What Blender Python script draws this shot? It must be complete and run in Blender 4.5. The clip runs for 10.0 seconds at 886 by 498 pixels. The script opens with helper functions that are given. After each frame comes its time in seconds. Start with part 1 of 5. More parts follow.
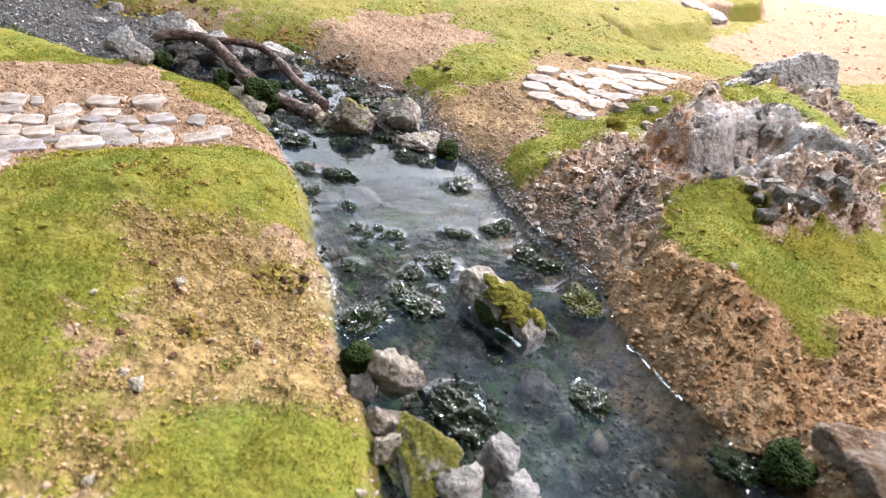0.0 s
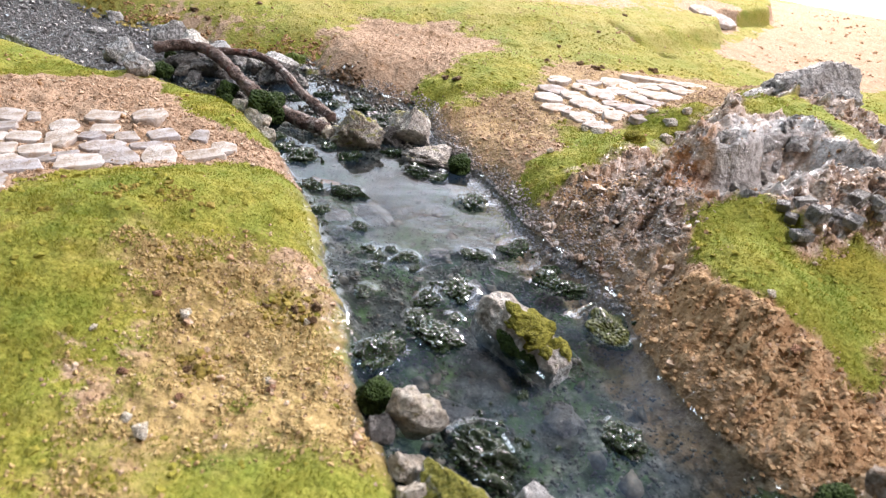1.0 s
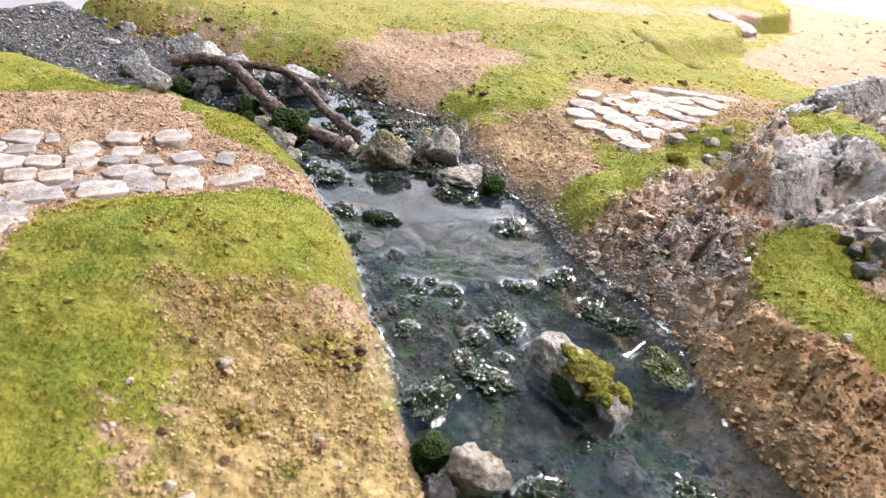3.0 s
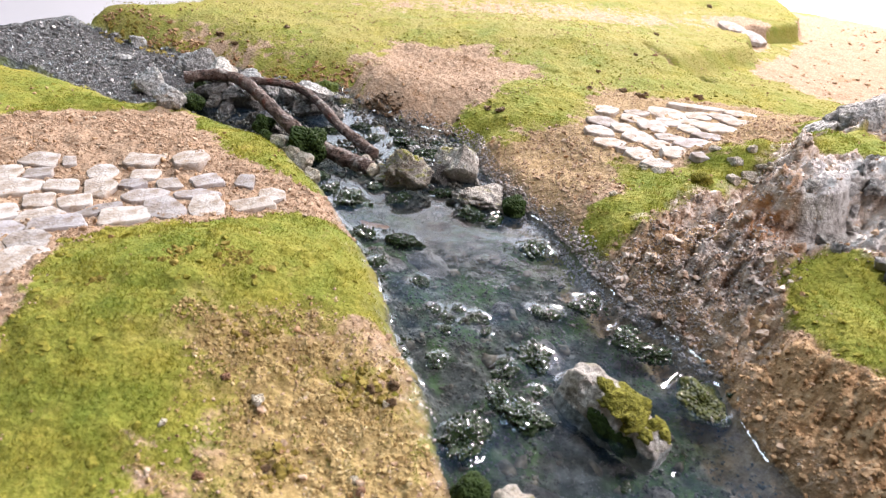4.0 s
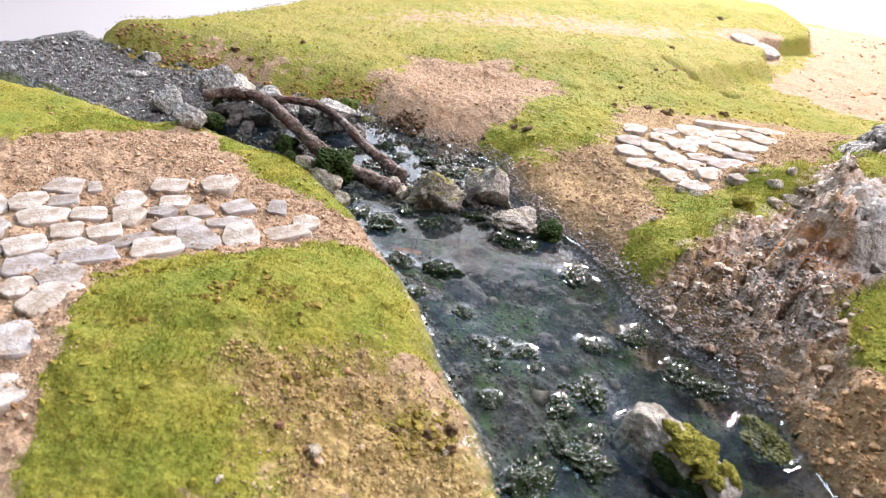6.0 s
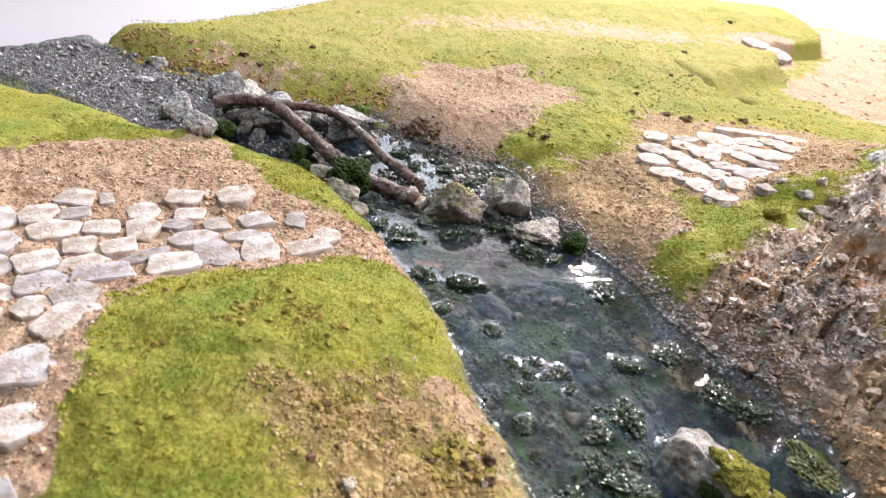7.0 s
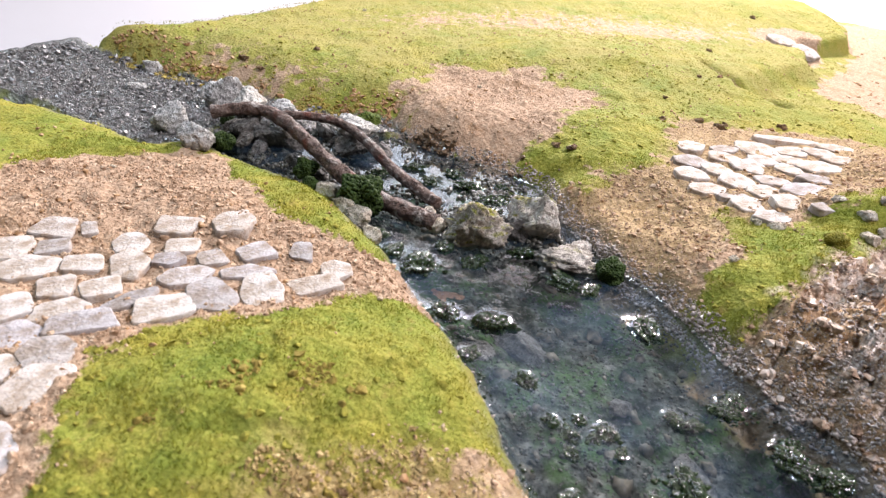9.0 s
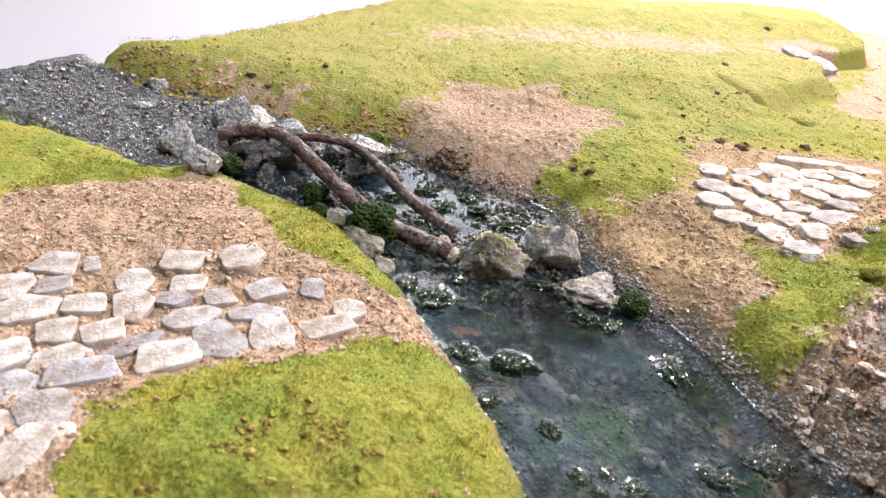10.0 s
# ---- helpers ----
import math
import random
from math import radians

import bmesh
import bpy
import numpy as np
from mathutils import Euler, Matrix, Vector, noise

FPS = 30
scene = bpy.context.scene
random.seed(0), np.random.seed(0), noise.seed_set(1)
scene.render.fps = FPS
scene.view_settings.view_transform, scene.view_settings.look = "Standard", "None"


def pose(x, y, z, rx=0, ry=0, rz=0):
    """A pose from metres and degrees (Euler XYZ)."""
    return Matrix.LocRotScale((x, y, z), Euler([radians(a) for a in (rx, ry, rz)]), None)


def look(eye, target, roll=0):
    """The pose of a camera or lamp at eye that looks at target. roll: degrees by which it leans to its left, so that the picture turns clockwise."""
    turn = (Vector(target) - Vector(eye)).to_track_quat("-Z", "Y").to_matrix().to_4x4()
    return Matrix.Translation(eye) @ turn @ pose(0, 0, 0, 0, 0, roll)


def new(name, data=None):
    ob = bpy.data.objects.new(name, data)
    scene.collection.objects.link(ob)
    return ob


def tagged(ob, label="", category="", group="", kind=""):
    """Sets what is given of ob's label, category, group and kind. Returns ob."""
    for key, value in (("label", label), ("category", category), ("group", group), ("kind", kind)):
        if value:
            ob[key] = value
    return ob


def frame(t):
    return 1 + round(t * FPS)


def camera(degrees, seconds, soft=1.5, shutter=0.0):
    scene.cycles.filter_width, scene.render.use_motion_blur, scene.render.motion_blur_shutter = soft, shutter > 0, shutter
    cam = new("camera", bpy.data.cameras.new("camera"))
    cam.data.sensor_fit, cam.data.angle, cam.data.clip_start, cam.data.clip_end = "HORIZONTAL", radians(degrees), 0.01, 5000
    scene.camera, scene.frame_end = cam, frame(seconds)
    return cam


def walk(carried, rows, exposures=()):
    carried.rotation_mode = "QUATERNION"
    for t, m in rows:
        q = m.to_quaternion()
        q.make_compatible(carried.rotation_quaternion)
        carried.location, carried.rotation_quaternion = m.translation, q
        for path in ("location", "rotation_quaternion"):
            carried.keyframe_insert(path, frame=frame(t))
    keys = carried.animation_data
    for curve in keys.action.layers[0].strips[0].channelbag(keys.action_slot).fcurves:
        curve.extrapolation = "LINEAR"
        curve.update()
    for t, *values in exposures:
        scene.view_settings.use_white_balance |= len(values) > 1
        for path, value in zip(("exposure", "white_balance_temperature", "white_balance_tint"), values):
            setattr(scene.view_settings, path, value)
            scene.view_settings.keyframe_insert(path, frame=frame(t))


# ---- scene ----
cam = camera(70.4, 10.0, soft=1.3)
cam.data.dof.use_dof, cam.data.dof.focus_distance, cam.data.dof.aperture_fstop = True, 0.36, 25.0
PATH = [
    (0, (0.0127, 0.0230, 0.1485), (0.0873, 1.7107, -0.9221), 7.09),
    (0.5, (0.0096, 0.0307, 0.1486), (0.0838, 1.7217, -0.9169), 6.93),
    (1, (0.0051, 0.0380, 0.1479), (0.0811, 1.7313, -0.9136), 6.84),
    (1.5, (0.0005, 0.0451, 0.1493), (0.0760, 1.7392, -0.9112), 6.76),
    (2, (-0.0035, 0.0481, 0.1491), (0.0705, 1.7408, -0.9136), 6.66),
    (2.5, (-0.0079, 0.0514, 0.1490), (0.0673, 1.7423, -0.9164), 6.80),
    (4, (-0.0251, 0.0643, 0.1552), (0.0523, 1.7627, -0.8981), 6.61),
    (4.5, (-0.0313, 0.0661, 0.1551), (0.0487, 1.7667, -0.8944), 6.78),
    (5, (-0.0357, 0.0689, 0.1556), (0.0467, 1.7731, -0.8879), 6.89),
    (5.5, (-0.0398, 0.0727, 0.1575), (0.0482, 1.7788, -0.8824), 6.72),
    (7, (-0.0578, 0.0877, 0.1559), (0.0429, 1.7986, -0.8751), 6.80),
    (7.5, (-0.0599, 0.0959, 0.1553), (0.0428, 1.8057, -0.8771), 6.68),
    (8, (-0.0619, 0.1070, 0.1540), (0.0420, 1.8159, -0.8799), 6.63),
    (8.5, (-0.0644, 0.1147, 0.1514), (0.0362, 1.8193, -0.8899), 6.69),
    (9, (-0.0662, 0.1225, 0.1526), (0.0282, 1.8233, -0.8955), 6.41),
    (9.5, (-0.0685, 0.1306, 0.1548), (0.0181, 1.8357, -0.8870), 6.41),
    (10, (-0.0716, 0.1388, 0.1570), (0.0068, 1.8457, -0.8824), 6.20),
]
walk(cam, [(t, look(eye, target, roll)) for t, eye, target, roll in PATH])

# ---- light ----
world = bpy.data.worlds.new("room_air")
scene.world = world
world.use_nodes = True
world.node_tree.nodes["Background"].inputs["Color"].default_value = (0.93, 0.95, 1.0, 1)
world.node_tree.nodes["Background"].inputs["Strength"].default_value = 0.0


def area_lamp(name, eye, target, size, watts, colour):
    data = bpy.data.lights.new(name, "AREA")
    data.shape, data.size, data.energy, data.color = "DISK", size, watts, colour
    ob = new(name, data)
    ob.matrix_world = look(eye, target)
    return ob


bulb = bpy.data.lights.new("lamp_bulb", "POINT")
bulb.energy, bulb.shadow_soft_size, bulb.color = 248, 0.06, (1.0, 0.895, 0.86)
new("lamp_bulb", bulb).location = (0.53, 1.88, 0.864)
# Unseen fill lamp, added to brighten the east bank and the near slopes.
area_lamp("ceiling_light", (0.92, 0.06, 1.2), (0.1, 0.33, 0.0), 0.3, 27.5, (1.0, 0.925, 0.97))
# No window here: unseen lamp, added for cool glints along the east waterline.
area_lamp("window_light", (-0.62, 0.7, 1.15), (0.05, 0.32, 0.0), 0.4, 9.5, (0.72, 0.86, 1.0))
# Unseen glowing panels, added so the upper stream reflects a pale blue; the wall is closed.
for low, high, watts in ((0.55, 1.24, 6.5), (1.24, 1.44, 1.0)):
    sheen_panel = area_lamp("window_light", (0.1, 2.8, (low + high) / 2), (0.1, 0.0, (low + high) / 2), 1.5, watts, (0.64, 0.81, 1.0))
    sheen_panel.data.shape, sheen_panel.data.size_y = "RECTANGLE", high - low
scene.view_settings.exposure = 0.0


# ---- numeric helpers ----
def hashed(ix, iy, seed):
    n = (ix.astype(np.int64) * 374761393 + iy.astype(np.int64) * 668265263 + seed * 1442695041) & 0x7FFFFFFF
    n = ((n ^ (n >> 13)) * 1274126177) & 0x7FFFFFFF
    n = ((n ^ (n >> 16)) * 1597334677) & 0x7FFFFFFF
    return ((n ^ (n >> 15)) & 0xFFFFF) / float(0xFFFFF)


def vnoise(x, y, size, seed=0):
    """Smooth noise from -1 to 1 with bumps of about that size."""
    x, y = np.asarray(x) / size, np.asarray(y) / size
    ix, iy = np.floor(x), np.floor(y)
    fx, fy = x - ix, y - iy
    fx, fy = fx * fx * (3 - 2 * fx), fy * fy * (3 - 2 * fy)
    a, b = hashed(ix, iy, seed), hashed(ix + 1, iy, seed)
    c, d = hashed(ix, iy + 1, seed), hashed(ix + 1, iy + 1, seed)
    return 2 * ((a * (1 - fx) + b * fx) * (1 - fy) + (c * (1 - fx) + d * fx) * fy) - 1


def fnoise(x, y, size, seed=0, octaves=3):
    return sum(vnoise(x, y, size / 2.1**k, seed + 17 * k) * 0.55**k for k in range(octaves))


def clods(x, y, size, seed=0):
    """Broken lumps of about that size: height -1 to 1 of the lump, and 0 in the cracks to 1 inside."""
    u, v = np.asarray(x) / size, np.asarray(y) / size
    ix, iy = np.floor(u), np.floor(v)
    first, second, level = np.full(np.shape(u), 9.0), np.full(np.shape(u), 9.0), np.zeros(np.shape(u))
    for i in (-1, 0, 1):
        for j in (-1, 0, 1):
            cx, cy = ix + i, iy + j
            d = np.hypot(cx + hashed(cx, cy, seed) - u, cy + hashed(cx, cy, seed + 1) - v)
            level = np.where(d < first, 2 * hashed(cx, cy, seed + 2) - 1, level)
            second = np.minimum(second, np.maximum(first, d))
            first = np.minimum(first, d)
    return level, np.clip((second - first) / 0.4, 0, 1) ** 0.6


def step(v, a, b):
    v = np.clip((v - a) / (b - a), 0, 1)
    return v * v * (3 - 2 * v)


def outside(poly, x, y):
    """Distance to a polygon's rim: plus outside, minus inside."""
    p = np.array(poly, float)
    best, odd = np.full(np.shape(x), 9.0), np.zeros(np.shape(x), bool)
    for (ax, ay), (bx, by) in zip(p, np.roll(p, -1, 0)):
        dx, dy = bx - ax, by - ay
        t = np.clip(((x - ax) * dx + (y - ay) * dy) / (dx * dx + dy * dy), 0, 1)
        best = np.minimum(best, np.hypot(x - ax - t * dx, y - ay - t * dy))
        if ay != by:
            odd ^= ((ay > y) != (by > y)) & (x < dx * (y - ay) / dy + ax)
    return np.where(odd, -best, best)


# ---- the plan of the board ----
BOARD = [(-0.46, -0.25), (0.75, -0.25), (0.75, 0.95), (0.52, 1.08), (0.33, 1.05), (0.03, 1.0), (-0.08, 0.92), (-0.141, 0.843),
         (-0.198, 0.765), (-0.244, 0.676), (-0.275, 0.638), (-0.322, 0.613), (-0.336, 0.634), (-0.366, 0.57), (-0.46, 0.46)]
STREAM = [(0.05, -0.2), (0.03, 0.05), (0.008, 0.132), (0.006, 0.145), (0.0, 0.16), (-0.008, 0.174), (-0.014, 0.196), (-0.02, 0.222),
          (-0.032, 0.251), (-0.042, 0.284), (-0.052, 0.306), (-0.066, 0.335), (-0.078, 0.36), (-0.097, 0.385), (-0.111, 0.409),
          (-0.131, 0.423), (-0.155, 0.438), (-0.185, 0.455), (-0.2, 0.47), (-0.19, 0.492), (-0.15, 0.5), (-0.12, 0.505),
          (-0.098, 0.51), (-0.078, 0.498), (-0.055, 0.475), (-0.032, 0.466), (-0.016, 0.458), (0.0, 0.442), (0.004, 0.415),
          (0.014, 0.387), (0.027, 0.36), (0.037, 0.348), (0.046, 0.328), (0.054, 0.302), (0.062, 0.288), (0.077, 0.27),
          (0.09, 0.242), (0.09, 0.219), (0.093, 0.201), (0.105, 0.176), (0.117, 0.156), (0.13, 0.144), (0.17, 0.08), (0.2, -0.2)]
GRAVEL = [(-0.17, 0.462), (-0.205, 0.461), (-0.222, 0.455), (-0.257, 0.474), (-0.297, 0.492), (-0.34, 0.5), (-0.5, 0.5), (-0.5, 0.66),
          (-0.348, 0.66), (-0.335, 0.62), (-0.312, 0.6), (-0.272, 0.584), (-0.237, 0.572), (-0.2, 0.556), (-0.165, 0.538), (-0.13, 0.526), (-0.09, 0.52), (-0.08, 0.5)]
# bare earth
WORN_LAWN = [(-0.092, 0.221), (-0.079, 0.236), (-0.058, 0.238), (-0.037, 0.233), (-0.023, 0.224), (-0.013, 0.204), (-0.005, 0.179), (0.006, 0.153),
             (-0.005, 0.147), (-0.019, 0.15), (-0.035, 0.155), (-0.048, 0.147), (-0.057, 0.139), (-0.059, 0.128), (-0.06, 0.117), (-0.067, 0.118),
             (-0.067, 0.134), (-0.066, 0.147), (-0.077, 0.157), (-0.081, 0.176), (-0.079, 0.191), (-0.085, 0.209)]
WEST_PATH = [(-0.15, 0.1), (-0.136, 0.175), (-0.144, 0.2), (-0.147, 0.22), (-0.152, 0.24), (-0.155, 0.265), (-0.14, 0.283), (-0.113, 0.295),
             (-0.092, 0.302), (-0.069, 0.308), (-0.045, 0.31), (-0.07, 0.346), (-0.082, 0.348), (-0.103, 0.352), (-0.127, 0.358),
             (-0.145, 0.379), (-0.158, 0.406), (-0.17, 0.442), (-0.2, 0.452), (-0.226, 0.424), (-0.262, 0.39), (-0.45, 0.34), (-0.45, 0.1)]
NORTH_PATCH = [(-0.096, 0.522), (-0.08, 0.48), (-0.05, 0.46), (-0.02, 0.445), (0.0, 0.466), (0.046, 0.524), (0.047, 0.567), (0.006, 0.593),
               (-0.056, 0.587)]
EAST_PATH = [(-0.004, 0.43), (0.02, 0.42), (0.058, 0.44), (0.08, 0.48), (0.1, 0.527), (0.143, 0.512), (0.211, 0.503), (0.26, 0.5),
             (0.25, 0.46), (0.19, 0.425), (0.161, 0.402), (0.106, 0.382), (0.08, 0.378), (0.058, 0.352), (0.046, 0.33), (0.03, 0.335),
             (-0.01, 0.39)]
FAR_WORN = [(-0.13, 0.71), (-0.02, 0.722), (0.1, 0.745), (0.2, 0.76), (0.3, 0.805), (0.3, 0.85), (0.2, 0.83), (0.08, 0.82), (-0.05, 0.775)]
NORTH_FOOT = [(-0.255, 0.582), (-0.225, 0.572), (-0.19, 0.56), (-0.155, 0.545), (-0.145, 0.556), (-0.175, 0.578), (-0.22, 0.598), (-0.25, 0.604)]
FAR_STEP = [(0.28, 0.815), (0.3, 0.85), (0.345, 0.86), (0.365, 0.84), (0.345, 0.79), (0.322, 0.76), (0.316, 0.79)]
FAR_EAST = [(0.3, 0.62), (0.28, 0.665), (0.3, 0.7), (0.335, 0.75), (0.398, 0.825), (0.425, 0.88), (0.465, 1.05), (0.75, 1.0), (0.75, 0.7), (0.5, 0.6), (0.35, 0.57)]
# broken earth and rock of the east bank
EAST_BANK = [(0.046, 0.296), (0.068, 0.312), (0.09, 0.325), (0.112, 0.335), (0.135, 0.352), (0.17, 0.385), (0.21, 0.4), (0.26, 0.44), (0.32, 0.42),
             (0.3, 0.36), (0.24, 0.31), (0.218, 0.273), (0.2, 0.26), (0.189, 0.26), (0.172, 0.255), (0.159, 0.253), (0.155, 0.272), (0.149, 0.279), (0.139, 0.283),
             (0.128, 0.279), (0.119, 0.263), (0.109, 0.24), (0.111, 0.225), (0.117, 0.214), (0.127, 0.207), (0.132, 0.2), (0.144, 0.196), (0.146, 0.188),
             (0.156, 0.187), (0.159, 0.196), (0.167, 0.201), (0.176, 0.193), (0.24, 0.2), (0.26, 0.1), (0.26, -0.2), (0.1, -0.2), (0.09, 0.15), (0.065, 0.22)]
ROCK_FACE = [(0.134, 0.29), (0.131, 0.302), (0.142, 0.324), (0.154, 0.345), (0.169, 0.357), (0.179, 0.353), (0.196, 0.359), (0.204, 0.355), (0.205, 0.343),
             (0.205, 0.324), (0.204, 0.31), (0.215, 0.314), (0.224, 0.304), (0.216, 0.292), (0.2, 0.296), (0.186, 0.296), (0.168, 0.283), (0.154, 0.278), (0.143, 0.281)]
PLATEAU = [(0.143, 0.322), (0.152, 0.35), (0.17, 0.377), (0.195, 0.396), (0.216, 0.397), (0.226, 0.375), (0.225, 0.335), (0.218, 0.307), (0.206, 0.307),
           (0.2, 0.325), (0.196, 0.338), (0.187, 0.341), (0.164, 0.338), (0.152, 0.325)]
RUST = [(0.104, 0.312), (0.118, 0.326), (0.132, 0.315), (0.134, 0.292), (0.127, 0.28), (0.112, 0.284)]
OUTCROP_LAWN = [(0.167, 0.36), (0.175, 0.378), (0.195, 0.396), (0.213, 0.397), (0.221, 0.38), (0.223, 0.357), (0.222, 0.335), (0.215, 0.313), (0.206, 0.314),
                (0.207, 0.324), (0.207, 0.343), (0.203, 0.356), (0.196, 0.36), (0.179, 0.355)]
# swellings of the ground: x, y, radius x, radius y, height
MOUNDS = [
    (-0.125, 0.23, 0.055, 0.055, 0.013), (-0.19, 0.437, 0.085, 0.042, -0.0085), (-0.28, 0.475, 0.06, 0.03, -0.005), (0.128, 0.225, 0.026, 0.045, 0.012),
    (0.225, 0.42, 0.05, 0.04, 0.024), (0.19, 0.24, 0.05, 0.05, 0.0022), (0.112, 0.345, 0.024, 0.02, 0.007), (0.165, 0.278, 0.03, 0.02, 0.019), (0.2, 0.29, 0.03, 0.025, 0.0155),
    (0.25, 0.33, 0.03, 0.04, 0.010), (0.115, 0.297, 0.02, 0.02, 0.0084), (0.15, 0.385, 0.03, 0.025, 0.0165), (0.235, 0.375, 0.03, 0.03, 0.0107),
    (0.08, 0.65, 0.12, 0.07, 0.012), (0.05, 0.49, 0.05, 0.03, 0.005), (0.143, 0.172, 0.03, 0.032, -0.012), (0.05, 0.37, 0.03, 0.03, -0.006), (-0.02, 0.55, 0.06, 0.04, -0.005), (-0.28, 0.615, 0.05, 0.05, 0.002), (-0.045, 0.195, 0.04, 0.045, -0.0085), (-0.085, 0.265, 0.035, 0.03, 0.006), (-0.145, 0.36, 0.035, 0.03, 0.004), (0.036, 0.4, 0.026, 0.026, -0.009), (-0.006, 0.475, 0.035, 0.025, -0.006), (-0.05, 0.87, 0.16, 0.09, 0.006), (0.36, 1.0, 0.2, 0.13, 0.014), (0.316, 0.812, 0.024, 0.021, -0.008),
]
HEAD_OF_FACE = (0.14, 0.313, 0.024, 0.02, 0.0545)
LEDGE = [(0.165, 0.6), (0.2, 0.645), (0.245, 0.69), (0.285, 0.715), (0.312, 0.765), (0.328, 0.815), (0.338, 0.83), (0.353, 0.82),
         (0.402, 0.848), (0.424, 0.888), (0.47, 1.3), (1.2, 1.3), (1.2, 0.4), (0.3, 0.4), (0.24, 0.57)]


CREASE = [(0.166, 0.655), (0.174, 0.628), (0.184, 0.602), (0.196, 0.572)]


def beside(line, x, y):
    """Distance to a broken line."""
    best = np.full(np.shape(x), 9.0)
    for (ax, ay), (bx, by) in zip(line, line[1:]):
        t = np.clip(((x - ax) * (bx - ax) + (y - ay) * (by - ay)) / ((bx - ax) ** 2 + (by - ay) ** 2), 0, 1)
        best = np.minimum(best, np.hypot(x - ax - t * (bx - ax), y - ay - t * (by - ay)))
    return best


def land(x, y, fine=True):
    """Height of the modelled ground, and how far outside the channel each place lies."""
    x, y = np.asarray(x, float), np.asarray(y, float)
    wob = 0.003 * vnoise(x, y, 0.014, 5) + 0.0015 * vnoise(x, y, 0.005, 6)
    ds, dg = outside(STREAM, x, y), outside(GRAVEL, x, y)
    channel = np.minimum(ds, dg) + wob * 0.6
    east = step(np.maximum(x - (0.07 - (y - 0.1) * 0.344), y - 0.42 - (-0.04 - x) * 0.45), -0.01, 0.01)
    top = 0.0125 + 0.0105 * east
    for mx, my, rx, ry, h in MOUNDS:
        top = top + h * np.exp(-(((x - mx) / rx) ** 2) - ((y - my) / ry) ** 2)
    plateau = step(-outside(PLATEAU, x, y) + 0.004 * fnoise(x, y, 0.02, 23, 2), -0.015, 0.003)
    top = top + (0.0505 - top) * plateau
    mx, my, rx, ry, h = HEAD_OF_FACE
    top = np.maximum(top, h * np.minimum(1, 1.5 * np.exp(-(((x - mx) / rx) ** 2) - ((y - my) / ry) ** 2)))
    valley = step(-outside(LEDGE, x, y), -0.004, 0.028 - 0.021 * step(y, 0.69, 0.76))
    top = top + (0.010 - top) * valley * step(y, 0.45, 0.62)
    wide = (0.02 + 0.018 * east * step(y, 0.5, 0.3) + 0.02 * step(y + 0.45 * x, 0.42, 0.45))
    wide = wide + step(y, 0.5, 0.54) * (0.026 * step(-x, 0.08, 0.13) * step(-x, 0.27, 0.24) - 0.016 * step(-x, 0.26, 0.3))
    rise = np.clip(channel / wide, 0, 1)
    rise = 1 - (1 - rise) ** 2.2
    bed = np.where(dg < ds, 0.002 + 0.012 * step(-x, 0.25, 0.37), -0.0105 * step(-ds, -0.002, 0.011) - 0.003 * step(-ds, 0.02, 0.04))
    bed = np.where((ds > 0) & (dg > 0), 0.0012, bed)
    z = bed + (top - 0.001) * rise
    z = z - 0.007 * np.exp(-((beside(CREASE, x, y) / 0.006) ** 2))
    if fine:
        rough = np.clip(earthy(x, y), 0, 1)
        lawn = step(-outside(OUTCROP_LAWN, x, y), -0.003, 0.003)
        bank = step(-outside(EAST_BANK, x, y), -0.006, 0.006) * (1 - lawn)
        face = step(-outside(ROCK_FACE, x, y), -0.003, 0.004)
        thin = worn(x, y)
        stony = step(y + 0.02 * vnoise(x, y, 0.02, 83), 0.232, 0.258)
        bent = x + 0.003 * vnoise(x, y, 0.006, 85), y + 0.003 * vnoise(x, y, 0.006, 86)
        for size, high, seed in ((0.013, 0.0026, 101), (0.0065, 0.0016, 111), (0.0034, 0.0008, 121)):
            level, inner = clods(*bent, size, seed)
            z = z + rise * bank * (1 - face) * (1.35 + 0.75 * stony) * high * (level * 0.8 * inner + inner - 0.8)
            z = z + face * 0.8 * high * (level * 0.9 * inner + inner - 0.8)
            if size < 0.007:
                z = z + rise * np.maximum(rough, 0.8 * thin) * (1 - bank) * (0.34 + 0.5 * thin) * high * (level * inner + 0.6 * inner - 0.4)
        z = z + rise * ((0.0007 + 0.0001 * rough + 0.0012 * bank) * fnoise(x, y, 0.013, 9, 4) + 0.0024 * bank * stony * fnoise(x, y, 0.026, 49, 2))
        z = z + (0.0003 + 0.0002 * rough + 0.0009 * bank) * fnoise(x, y, 0.0042, 29, 2) + 0.0007 * rough * step(fnoise(x, y, 0.007, 31, 2), 0.15, 0.8)
        z = z + face * 0.003 * (0.5 - np.abs(fnoise(x + 0.4 * y, y, 0.016, 35, 3)))
        tuffet = (1 - rough) * (1 - face) * rise
        z = z + tuffet * (0.0006 * np.maximum(0, fnoise(x, y, 0.006, 133, 2) - 0.2) + 0.0012 * step(fnoise(x, y, 0.02, 135, 3), 0.45, 0.9))
        z = z + np.where(ds < 0, 0.0014, 0.0) * fnoise(x, y, 0.012, 41, 3) + np.where(dg < 0, 0.001, 0) * fnoise(x, y, 0.006, 45, 2)
    return z, channel


